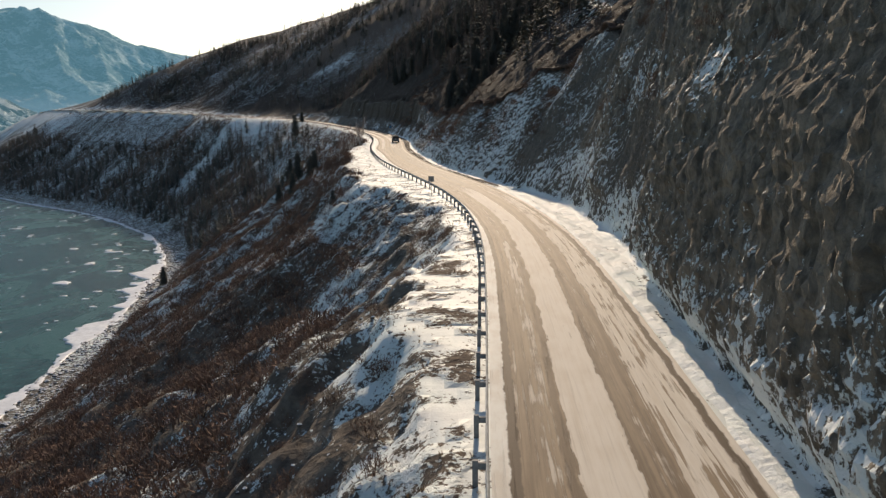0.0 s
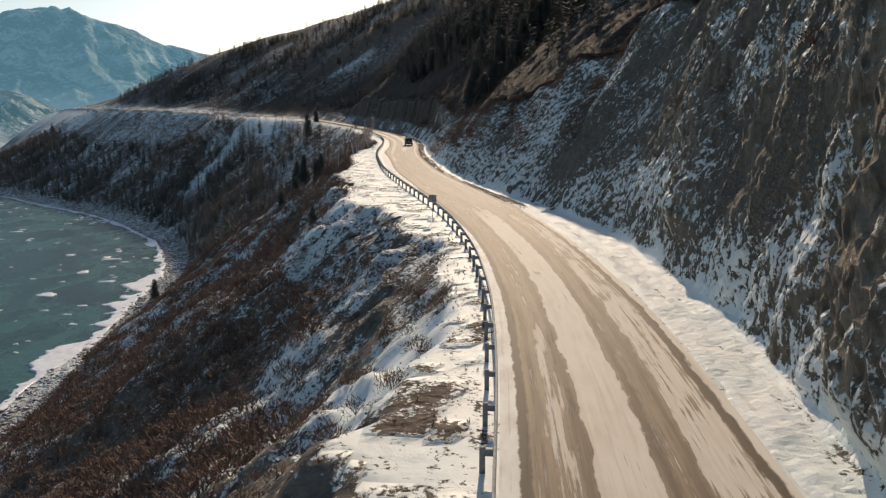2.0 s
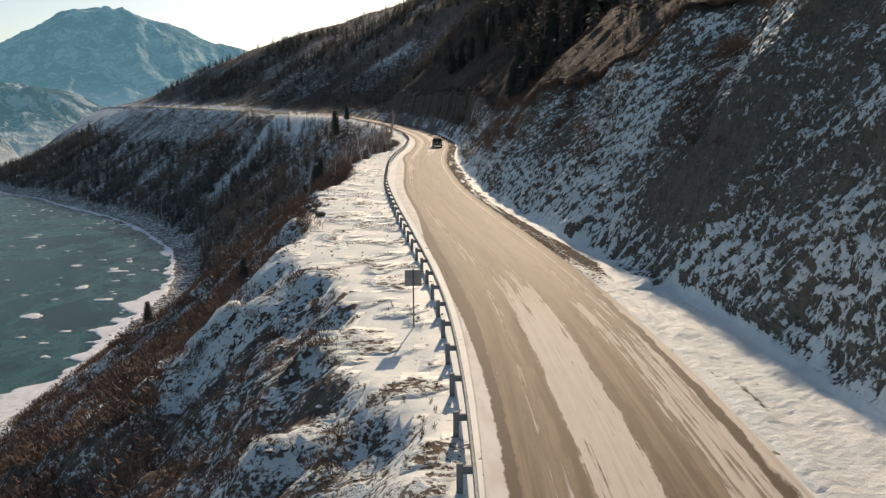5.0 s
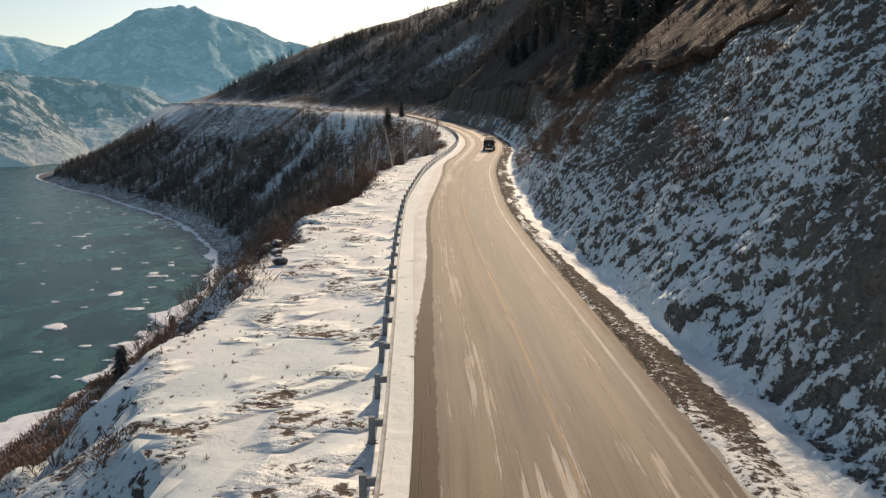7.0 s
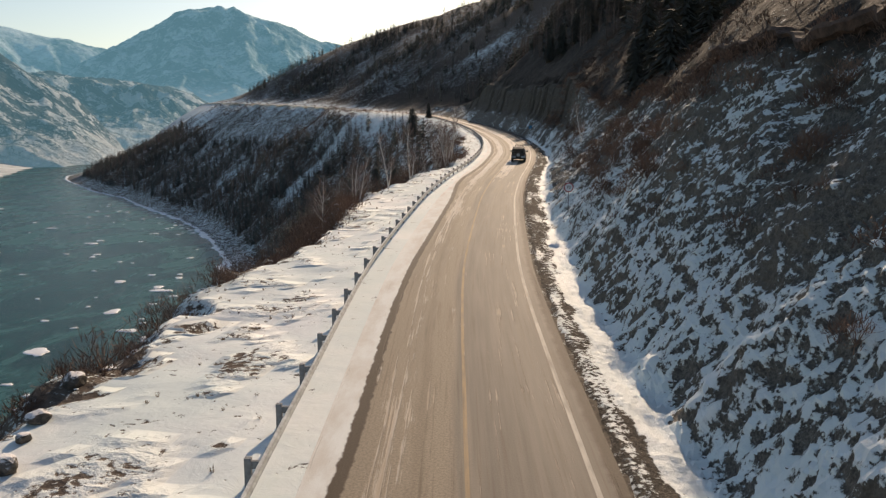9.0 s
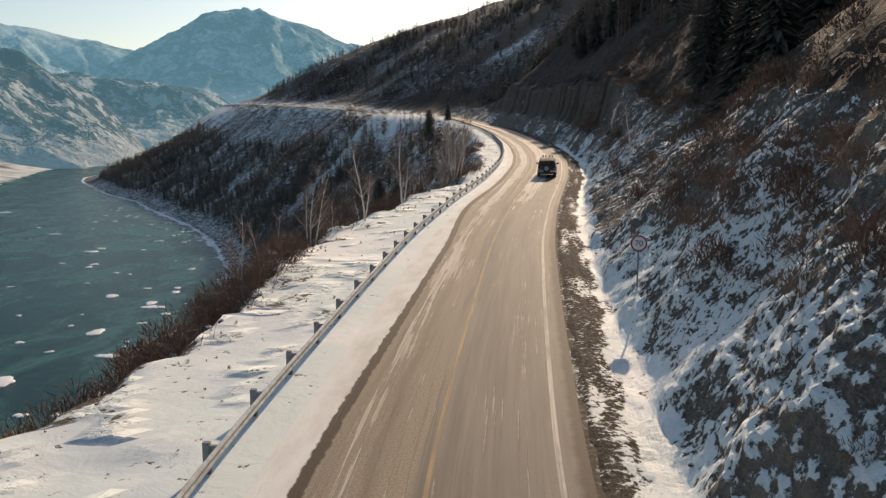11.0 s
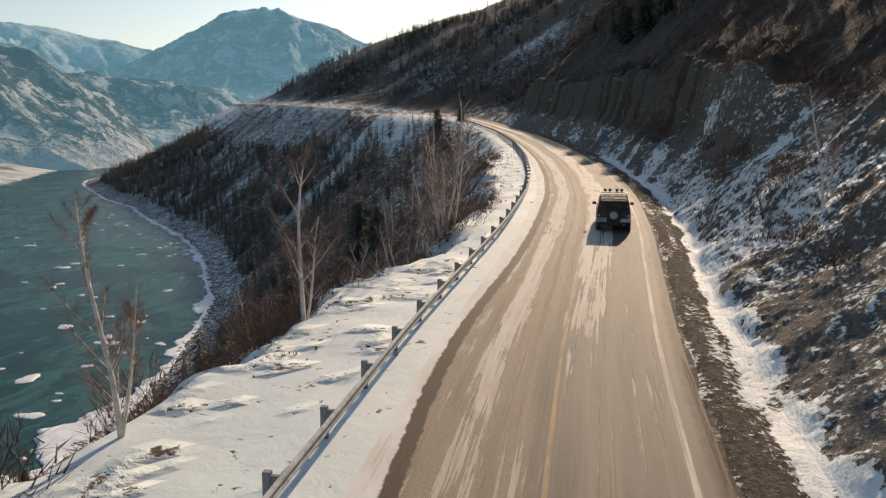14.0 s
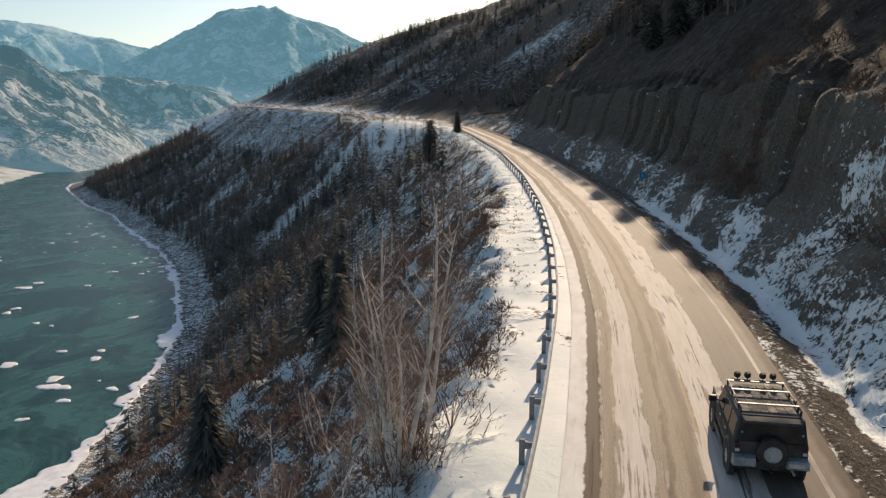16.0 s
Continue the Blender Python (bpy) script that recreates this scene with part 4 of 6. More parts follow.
def make_guardrail():
    rail = tagged(new("guardrail"), "weathered galvanised steel roadside guardrail in snow", "guardrail")
    profile = np.array([(0.0, 0.31), (0.05, 0.28), (0.085, 0.24), (0.05, 0.19), (0.0, 0.155), (0.05, 0.12), (0.085, 0.07), (0.05, 0.03), (0.0, 0.0)])
    profile = np.concatenate([profile, (profile - (0.012, 0))[::-1]])
    at = np.arange(-50, 470, 1.0)
    c, r = road_frame(at)
    base = c - r * rail_off(at)[:, None]
    p = base[:, None] + r[:, None] * profile[None, :, :1]
    p[..., 2] += 0.42 + profile[None, :, 1]
    n, m = p.shape[:2]
    i = (np.arange(n - 1)[:, None] * m + np.arange(m)[None]).ravel()
    j = (np.arange(n - 1)[:, None] * m + (np.arange(m)[None] + 1) % m).ravel()
    part("beam", mesh_of("beam", p.reshape(-1, 3), np.stack([i, i + m, j + m, j], 1), STEEL, True), rail)
    post = done(box_bm(0.17, 0.15, 1.04, (-0.33, 0, 0.23), 0.010), "post", POST_STEEL)
    block = done(box_bm(0.26, 0.10, 0.20, (-0.13, 0, 0.575), 0.006), "spacer", POST_STEEL)
    for a in np.arange(-48, 468, 3.5):
        c, r = road_frame(a)
        spot = c - r * rail_off(a)
        turn = Matrix.Translation(spot) @ Matrix.Rotation(math.atan2(r[1], r[0]), 4, "Z")
        o = part("post", post, rail)
        o.matrix_basis = turn
        o = part("spacer", block, o)
    return rail


make_guardrail()


def make_turf_edge():
    """The overhanging sod along the top of the cut."""
    at = np.arange(104, 176, 0.35)
    jag = 0.2 * fbm(at, 0 * at, 6, 3, 221) + 0.2 * fbm(at, 0 * at, 1.4, 2, 222)
    c, r = road_frame(at)
    rows = []
    for d, h in ((1.1, 0.0), (0.3, 0.10), (-0.12, 0.09), (-0.22, -0.05), (-0.12, -0.30), (0.25, -0.42)):
        p = c + r * (top_off(at) + 0.6 + jag + d)[:, None]
        inner = c + r * (top_off(at) + 1.6 + jag)[:, None]
        p[:, 2] = ground_z(inner[:, 0], inner[:, 1]) + h * (1 + 0.5 * fbm(at, 0 * at + h, 2.0, 2, 223))
        rows.append(p)
    p = np.stack(rows, 1)
    me = mesh_of("turf_edge", p.reshape(-1, 3), grid_faces(len(at), 6), TURF, False)
    return tagged(new("turf_edge", me), "dark brown overhanging sod along the top of the cut", "turf", kind="structure")


TURF = plain("dark_brown_sod", (0.085, 0.052, 0.036), 0.95, scale=3.0, vary=0.45, bump=0.6)
make_turf_edge()


# ---------------------------------------------------------------- plants in the mass
rng = np.random.default_rng(5)


def strip(points, widths, facing):
    """A thin tapered blade through points (k, 3): its corners and triangles."""
    v = np.concatenate([points[:-1] - facing * widths[:-1, None], points[:-1] + facing * widths[:-1, None], points[-1:]])
    k = len(points) - 1
    t = []
    for i in range(k - 1):
        t += [(i, k + i, k + i + 1), (i, k + i + 1, i + 1)]
    t.append((k - 1, 2 * k - 1, 2 * k))
    return v, np.array(t)


def join(parts):
    vs, fs, o = [], [], 0
    for v, f in parts:
        vs.append(v)
        fs.append(f + o)
        o += len(v)
    return np.concatenate(vs), np.concatenate(fs)


def blade(root, tip, width, g):
    """One thin twig as a single tapered triangle."""
    b = g.uniform(0, 6.28)
    side = np.array([math.cos(b), math.sin(b), g.uniform(-0.4, 0.4)]) * width
    return np.stack([root - side, root + side, tip]), np.array([(0, 1, 2)])


def shrub(twigs, wide, tall, seed, thin=1.0):
    """A round leafless bush: a few stems under a dome of many short fine twigs."""
    g = np.random.default_rng(seed)
    parts = []
    for _ in range(max(twigs // 12, 3)):
        a, lean = g.uniform(0, 2 * math.pi), g.uniform(0.1, 0.8)
        way = np.array([math.cos(a) * lean * wide, math.sin(a) * lean * wide, tall * math.sqrt(1.02 - lean * lean)]) * g.uniform(0.7, 1.0)
        parts.append(blade(way * 0.02, way, 0.016 * thin, g))
    for _ in range(twigs):
        a, up = g.uniform(0, 2 * math.pi), g.uniform(0.05, 1.0)
        out = math.sqrt(1 - up * up) * g.uniform(0.45, 1.0)
        p = np.array([math.cos(a) * out * wide, math.sin(a) * out * wide, up * tall * g.uniform(0.55, 0.95)])
        way = np.array([math.cos(a) * out, math.sin(a) * out, 0.7]) + g.normal(0, 0.45, 3)
        way *= g.uniform(0.22, 0.42) * (wide + tall) / 2 / np.linalg.norm(way)
        parts.append(blade(p - way * 0.5, p + way * 0.5, 0.018 * thin, g))
    return join(parts)


def conifer(tall, layers, arms, seed, bare=False, width=0.26):
    g = np.random.default_rng(seed)
    parts = []
    a = np.linspace(0, 2 * math.pi, 6)[:5]
    ring = np.stack([np.cos(a), np.sin(a), 0 * a], 1) * 0.018 * tall
    parts.append((np.concatenate([ring, [[0, 0, tall]]]), np.array([(i, (i + 1) % 5, 5) for i in range(5)])))
    for l in range(layers):
        f = (l + 0.5) / layers
        z = tall * (0.10 + 0.88 * f)
        reach = tall * (0.20 if bare else 0.20) * (1 - f) ** 0.8 + 0.12
        for k in range(arms):
            b = 2 * math.pi * (k + g.uniform(-0.3, 0.3)) / arms + l * 0.9
            r = reach * g.uniform(0.6, 1.15)
            way = np.array([math.cos(b), math.sin(b), 0])
            across = np.array([-math.sin(b), math.cos(b), 0])
            drop = r * (g.uniform(-0.9, 0.1) if bare else g.uniform(0.2, 0.6))
            root, tip = np.array([0, 0, z]), way * r + np.array([0, 0, z - drop])
            if bare:
                parts.append(blade(root, tip, 0.0085, g))
                continue
            w = r * width
            mid = way * r * 0.5 + np.array([0, 0, z - drop * 0.25])
            sag = np.array([0, 0, 0.5 * w])
            parts.append((np.stack([root, mid - across * w - sag, tip, mid + across * w - sag]), np.array([(0, 1, 2), (0, 2, 3)])))
    return join(parts)


def scatter(name, kinds, xy, z, size, mat, label, category, tint=None):
    """One mass of plants: each a turned and sized copy of one of the kinds."""
    which, turn = rng.integers(0, len(kinds), len(xy)), rng.uniform(0, 2 * math.pi, len(xy))
    tint = rng.uniform(0, 1, len(xy)) if tint is None else tint
    vs, fs, ts, o = [], [], [], 0
    for k, (v, f) in enumerate(kinds):
        pick = np.where(which == k)[0]
        if not len(pick):
            continue
        c, s = np.cos(turn[pick])[:, None], np.sin(turn[pick])[:, None]
        q = np.stack([v[None, :, 0] * c - v[None, :, 1] * s, v[None, :, 0] * s + v[None, :, 1] * c, np.broadcast_to(v[None, :, 2], (len(pick), len(v)))], -1)
        q = q * size[pick][:, None, None]
        q[..., :2] += xy[pick][:, None]
        q[..., 2] += z[pick][:, None]
        vs.append(q.reshape(-1, 3))
        fs.append((f[None] + (np.arange(len(pick)) * len(v))[:, None, None] + o).reshape(-1, 3))
        # random tint per plant, with a quarter of the range rising with height
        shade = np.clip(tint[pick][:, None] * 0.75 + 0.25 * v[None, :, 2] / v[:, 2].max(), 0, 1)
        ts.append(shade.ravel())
        o += q.shape[0] * q.shape[1]
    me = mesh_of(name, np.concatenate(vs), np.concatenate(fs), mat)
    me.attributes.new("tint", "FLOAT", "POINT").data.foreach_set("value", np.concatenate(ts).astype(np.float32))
    return tagged(new(name, me), label, category, kind="stuff")


def pick(count, lo, hi, keep):
    """Random spots in a rectangle, kept with the chance keep(z, snow, rock, brush, n, at, x, y)."""
    x, y = rng.uniform(lo[0], hi[0], count), rng.uniform(lo[1], hi[1], count)
    z, snow, rock, brush, n, at = land(x, y)
    ok = rng.uniform(0, 1, count) < keep(z, snow, rock, brush, n, at, x, y)
    return np.stack([x, y], 1)[ok], z[ok]


FINE_SHRUBS = [shrub(130, 0.72, 0.75, s, 1.0) for s in (31, 32, 33)]
SHRUBS = [shrub(52, 0.85, 0.75, s, 1.9) for s in (1, 2, 3, 4)]


def slope_keep(z, snow, rock, brush, n, at, x, y):
    clump = smooth(-0.15, 0.35, fbm(x, y, 11, 3, 101))
    return np.where((n < 0) & (z > RIVER_Z + 2.0), brush * (0.55 + 0.45 * clump), 0)


def near_keep(z, snow, rock, brush, n, at, x, y):
    out = -n - verge_off(at)
    return np.where((out > 0.4) & (out < 12), slope_keep(z, snow, rock, np.maximum(brush, 0.60), n, at, x, y) * 0.8, 0)


def lower_keep(z, snow, rock, brush, n, at, x, y):
    return np.where(-n - verge_off(at) > 9, slope_keep(z, snow, rock, brush, n, at, x, y), 0)


xy, z = pick(15000, (-46, 8), (2, 300), near_keep)
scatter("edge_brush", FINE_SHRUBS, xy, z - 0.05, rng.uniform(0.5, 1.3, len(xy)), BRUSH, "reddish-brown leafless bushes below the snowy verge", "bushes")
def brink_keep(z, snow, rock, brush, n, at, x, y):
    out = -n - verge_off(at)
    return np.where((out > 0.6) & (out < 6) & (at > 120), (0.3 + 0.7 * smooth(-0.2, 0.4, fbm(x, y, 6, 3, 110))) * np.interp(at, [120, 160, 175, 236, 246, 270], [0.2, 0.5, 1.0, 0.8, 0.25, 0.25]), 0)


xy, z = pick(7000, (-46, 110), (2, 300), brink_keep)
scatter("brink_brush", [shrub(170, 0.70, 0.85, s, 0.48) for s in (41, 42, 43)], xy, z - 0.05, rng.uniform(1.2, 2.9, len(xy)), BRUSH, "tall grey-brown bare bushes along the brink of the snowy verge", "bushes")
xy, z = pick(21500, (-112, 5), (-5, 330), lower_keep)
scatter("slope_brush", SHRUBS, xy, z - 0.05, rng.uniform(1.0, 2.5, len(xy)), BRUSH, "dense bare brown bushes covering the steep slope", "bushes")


def hill_keep(z, snow, rock, brush, n, at, x, y):
    return np.where((n > 9), brush * (0.35 + 0.65 * smooth(-0.3, 0.3, fbm(x, y, 20, 3, 103))) * smooth(60, 35, n), 0)


def spur_keep(z, snow, rock, brush, n, at, x, y):
    return np.where((n < -8) & (z > RIVER_Z + 2.5), (1 - 0.9 * spur_streak(at, n)) * smooth(300, 335, y) * (1 - 0.8 * smooth(0.2, 0.6, fbm(x, y, 30, 4, 69))), 0)


xy, z = pick(7500, (-330, 300), (-40, 640), spur_keep)
scatter("spur_brush", [shrub(48, 1.0, 1.0, s, 1.1) for s in (7, 8, 9)], xy, z - 0.1, rng.uniform(1.4, 3.0, len(xy)), BRUSH, "dark leafless scrub under the trees of the spur", "bushes")



def cut_keep(z, snow, rock, brush, n, at, x, y):
    up = (n - toe_off(at)) / (top_off(at) - toe_off(at))
    clump = smooth(0.05, 0.45, fbm(x, y, 7, 3, 108)) * smooth(0.2, 0.45, up)
    crest = np.exp(-((up - 1.0) / 0.13) ** 2) * smooth(146, 154, at) * smooth(260, 240, at) + 0.6 * np.exp(-((up - 1.05) / 0.15) ** 2) * smooth(70, 50, at)
    return np.where((n > 0) & (up > 0.1) & (up < 1.5), np.maximum(clump * (up < 1.1), crest) * 0.8, 0)


xy, z = pick(15000, (-16, 20), (36, 300), cut_keep)
scatter("cut_brush", FINE_SHRUBS, xy, z + 0.10, rng.uniform(0.7, 1.7, len(xy)), BRUSH, "rust-brown bushes scattered over the cut slope", "bushes")


def face_keep(z, snow, rock, brush, n, at, x, y):
    return np.where((-n > verge_off(at) + 1.5) & (n > -55) & (at > 520), 0.5, 0)


xy, z = pick(32000, (-420, 520), (-110, 860), face_keep)
scatter("face_brush", [shrub(18, 1.0, 0.8, s, 3.0) for s in (17, 18)], xy, z - 0.1, rng.uniform(0.8, 2.0, len(xy)), BRUSH, "dark low bushes dotted over the snowy slope", "bushes")

xy, z = pick(9500, (-24, 90), (52, 310), hill_keep)
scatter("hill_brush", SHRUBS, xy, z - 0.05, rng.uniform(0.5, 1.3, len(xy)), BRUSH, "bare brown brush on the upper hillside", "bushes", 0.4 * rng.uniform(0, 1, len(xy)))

FIRS = [conifer(1.0, 8, 4, s) for s in (1, 2, 3)]
LARCHES = [conifer(1.0, 10, 4, s, True) for s in (4, 5, 6)]


def hill_wood(z, snow, rock, brush, n, at, x, y):
    clump = smooth(-0.30, 0.35, fbm(x, y, 45, 3, 105))
    return np.where((n > 20) & (x > -560) & (y + 0.5 * x > 120), (0.12 + 0.88 * clump) * smooth(18, 40, n), 0)


def spur_wood(z, snow, rock, brush, n, at, x, y):
    bare = np.maximum(smooth(0.15, 0.45, fbm(x, y, 55, 3, 106)) * smooth(-120, -20, n), 1.17 * smooth(540, 600, at) * smooth(-46, -34, n))
    bare = np.maximum(bare, 0.85 * smooth(310, 340, at) * smooth(-40, -26, n))
    bare = np.maximum(bare, 1.1 * spur_streak(at, n))
    return np.where((n < -13) & (-n > verge_off(at) + 2) & (z > RIVER_Z + 3) & (x > -620), smooth(285, 350, y) * (1 - 0.85 * bare), 0)


def wood(keep, count, lo, hi, tall, share, where):
    xy, z = pick(count, lo, hi, keep)
    fir = rng.uniform(0, 1, len(xy)) < share
    for kinds, mine, name, kind, mat in ((FIRS, fir, "spruce_wood", "dark spruce trees", LARCH), (LARCHES, ~fir, "larch_wood", "bare brown larch trees", BARE_LARCH)):
        scatter(name, kinds, xy[mine], z[mine] - 0.2, rng.uniform(*tall, mine.sum()), mat, kind + where, "trees")


wood(hill_wood, 27000, (-420, 150), (150, 900), (4.0, 9.0), 0.62, " covering the hill above the road")
def brow_wood(z, snow, rock, brush, n, at, x, y):
    return np.where((n > top_off(at) + 9) & (at > 208), (0.25 + 0.75 * smooth(-0.3, 0.3, fbm(x, y, 16, 3, 109))) * smooth(212, 240, at + 0.4 * n), 0)


wood(brow_wood, 5200, (-75, 205), (75, 520), (4.0, 9.5), 0.22, " on the brow above the cliff")
wood(spur_wood, 38000, (-530, 280), (-40, 870), (4.5, 9.0), 0.35, " crowding the spur above the river")


# ---------------------------------------------------------------- river ice
def make_shore_ice():
    line = resample(SHORE[2:20], 1.2)
    way = np.gradient(line, axis=0)
    way /= np.linalg.norm(way, axis=1)[:, None]
    right = np.stack([way[:, 1], -way[:, 0]], 1)
    near = smooth(700, 300, line[:, 1])
    t = np.arange(len(line)) * 1.2
    bay = np.exp(-((line[:, 1] - 275) / 60) ** 2)
    reach = (0.5 + 2.4 * near + 4.5 * bay) * (0.15 + 1.4 * smooth(-0.4, 0.7, fbm(t, 0 * t, 26, 3, 201))) + (1.3 + 1.2 * bay) * fbm(t, 0 * t, 6, 3, 202) + 0.8 * fbm(t, 0 * t, 1.8, 2, 203)
    reach = np.maximum(reach, 0.3)
    cols = [(1.3, 0.20), (0.7, 0.36), (0.0, 0.38), (-0.5, 0.34), (-0.85, 0.30), (-1.0, 0.22), (-1.02, -0.4)]
    p = np.empty((len(line), len(cols), 3))
    for c, (f, h) in enumerate(cols):
        d = f * (reach if f < 0 else 1.0 + 0.9 * fbm(t, 0 * t, 4, 3, 205))
        p[:, c, :2] = line + right * d[:, None]
        p[:, c, 2] = RIVER_Z + h + (0.12 * fbm(p[:, c, 0], p[:, c, 1], 2.0, 2, 204) if h > 0 else 0)
    me = mesh_of("shore_ice", p.reshape(-1, 3), grid_faces(len(line), len(cols)), ICE, True)
    return tagged(new("shore_ice", me), "white snow-covered ice shelf along the river bank", "ice", kind="structure")


def floe_mesh(seed):
    g = np.random.default_rng(seed)
    bm = bmesh.new()
    k = 18
    a = np.linspace(0, 2 * math.pi, k, endpoint=False)
    r = 1 + 0.22 * np.sin(2 * a + g.uniform(0, 6)) + 0.14 * np.sin(3 * a + g.uniform(0, 6)) + g.normal(0, 0.07, k)
    rings = []
    for f, z in ((1.0, -0.12), (1.04, 0.06), (0.93, 0.2), (0.6, 0.27)):
        rings.append([bm.verts.new((math.cos(b) * q * f, math.sin(b) * q * f * 0.75, z + (g.normal(0, 0.035) if z > 0.1 else 0))) for b, q in zip(a, r)])
    for lo, hi in zip(rings, rings[1:]):
        for i in range(k):
            bm.faces.new((lo[i], lo[(i + 1) % k], hi[(i + 1) % k], hi[i]))
    top = bm.verts.new((0, 0, 0.30))
    for i in range(k):
        bm.faces.new((rings[-1][i], rings[-1][(i + 1) % k], top))
    return done(bm, "ice_floe", ICE, True)


make_shore_ice()
floe_kinds = [floe_mesh(s) for s in range(6)]
floes = [(-142, 291, 3.2), (-139.5, 290, 2.4), (-149, 333, 3.0), (-131, 314, 2.6), (-153, 364, 2.6), (-149.5, 364.5, 2.0), (-175, 375, 2.6), (-244, 454, 3.0), (-301, 498, 2.6), (-138, 367, 1.6),
         (-143, 357, 1.6), (-118, 305, 1.4), (-121, 274, 1.5), (-120, 262, 1.2), (-158, 386, 1.9), (-156, 369, 2.3), (-171, 389, 1.4), (-246, 463, 2.0), (-221, 426, 1.8), (-143, 345, 1.3), (-177, 427, 1.6), (-219, 420, 1.8), (-405, 577, 4.0), (-114, 276, 1.5)]
g = np.random.default_rng(77)
while len(floes) < 120:
    y = g.uniform(90, 620) ** 1.0
    near = np.interp(y, SHORE[:, 1], SHORE[:, 0])
    x = near - 4 - g.exponential(38)
    if x > np.interp(y, FAR_SHORE[:, 1], FAR_SHORE[:, 0]) + 8:
        floes.append((x, y, g.uniform(0.35, 1.1) * (1 + (y - 90) / 900)))
for i, (x, y, r) in enumerate(floes):
    ob = new("ice_floe", floe_kinds[i % 6])
    ob.matrix_basis = pose(x, y, RIVER_Z, 0, 0, g.uniform(0, 360)) @ Matrix.Diagonal((r, r, min(1.0, 0.5 + 0.25 * r), 1))
    tagged(ob, "snow-topped ice floe drifting on the dark river" if r > 1.3 else "small broken piece of river ice", "ice floe", "floes on the river")


# ---------------------------------------------------------------- boulders and stones
def stone_shape(seed, cuts=2):
    g = np.random.default_rng(seed)
    bm = bmesh.new()
    bmesh.ops.create_icosphere(bm, subdivisions=cuts, radius=1.0)
    off = Vector(g.uniform(0, 50, 3))
    planes = [(Vector(g.normal(0, 1, 3)).normalized(), g.uniform(0.55, 0.9)) for _ in range(7)]
    for v in bm.verts:
        for n, d in planes:
            over = v.co.dot(n) - d
            if over > 0:
                v.co -= n * over * 0.85
        v.co *= 1 + 0.14 * noise.noise(v.co * 1.7 + off)
        v.co.z *= 0.72
    return bm


def snowy_stone_material():
    k = Nodes("snow_capped_stone")
    p = k.coord()
    normal = k.n.new("ShaderNodeSeparateXYZ")
    k.l.new(k.n.new("ShaderNodeNewGeometry").outputs["Normal"], normal.inputs[0])
    mid, fine = k.noise(p, 2.0, 5, 0.6), k.noise(p, 9.0, 4, 0.6)
    rock = k.mix(k.ramp(mid, 0.3, 0.7), (0.060, 0.056, 0.050), (0.185, 0.165, 0.140))
    cap = k.ramp(k.math("ADD", normal.outputs[2], k.math("MULTIPLY", k.math("SUBTRACT", mid, 0.5), 1.0)), 0.62, 0.85)
    k.bump(k.math("ADD", mid, k.math("MULTIPLY", fine, 0.4)), 0.6, 0.08)
    return k.finish(k.mix(cap, rock, (0.82, 0.81, 0.80)), 0.9, spec=0.2)


STONE = snowy_stone_material()
boulder_kinds = [done(stone_shape(300 + s, 3), "boulder", STONE, False) for s in range(4)]
boulders = [(-14.4, 139.5, 0.8), (-15.9, 142.6, 0.7), (-17.2, 146.0, 0.85), (-18.0, 149.0, 0.6), (-15.2, 141.2, 0.45), (-23.9, 186.0, 0.7), (-24.0, 188.4, 0.55), (-23.6, 190.4, 0.75), (-24.6, 187.2, 0.6), (-19.4, 153.0, 0.6)]
for i, (x, y, r) in enumerate(boulders):
    if r:
        ob = new("boulder", boulder_kinds[i % 4])
        ob.matrix_basis = pose(x, y, float(ground_z(x, y)[0]) + 0.2 * r, 0, 0, 73 * i) @ Matrix.Diagonal((r * 0.62, r * 0.55, r * 0.5, 1))
        tagged(ob, "large snow-capped boulder at the edge of the drop", "boulder", "boulders along the verge")

stone_kinds = []
for s in range(5):
    bm = stone_shape(340 + s, 1)
    bmesh.ops.triangulate(bm, faces=bm.faces[:])
    bm.verts.index_update()
    stone_kinds.append((np.array([v.co[:] for v in bm.verts]), np.array([[v.index for v in f.verts] for f in bm.faces])))
    bm.free()


def scree_keep(z, snow, rock, brush, n, at, x, y):
    off = n - toe_off(at)
    return np.where((off > -0.2) & (off < 6), np.exp(-np.maximum(off, 0) / 1.6) * (1 - brush), 0)


xy, z = pick(42000, (-28, 15), (34, 300), scree_keep)
size = rng.uniform(0.03, 0.10, len(xy))
scatter("scree_stones", stone_kinds, xy, z - size * 0.1, size, STONE, "loose grey stones and snow lumps on the cut slope", "stones")


def beach_keep(z, snow, rock, brush, n, at, x, y):
    return np.where((n < -20) & (z > RIVER_Z + 0.2) & (z < RIVER_Z + 3.2), 1.0, 0)


xy, z = pick(60000, (-260, 60), (-70, 560), beach_keep)
size = rng.uniform(0.2, 0.6, len(xy))
scatter("beach_stones", stone_kinds, xy, z + size * 0.1, size, STONE, "grey cobbles along the river bank", "stones")


def ledge_keep(z, snow, rock, brush, n, at, x, y):
    out = -n - verge_off(at)
    return np.where((out > 0) & (out < 14), np.exp(-out / 7) * 0.8, 0)


xy, z = pick(12000, (-40, 10), (0, 290), ledge_keep)
size = rng.uniform(0.06, 0.22, len(xy))
scatter("ledge_stones", stone_kinds, xy, z - size * 0.35, size, STONE, "angular dark rocks below the verge", "stones")


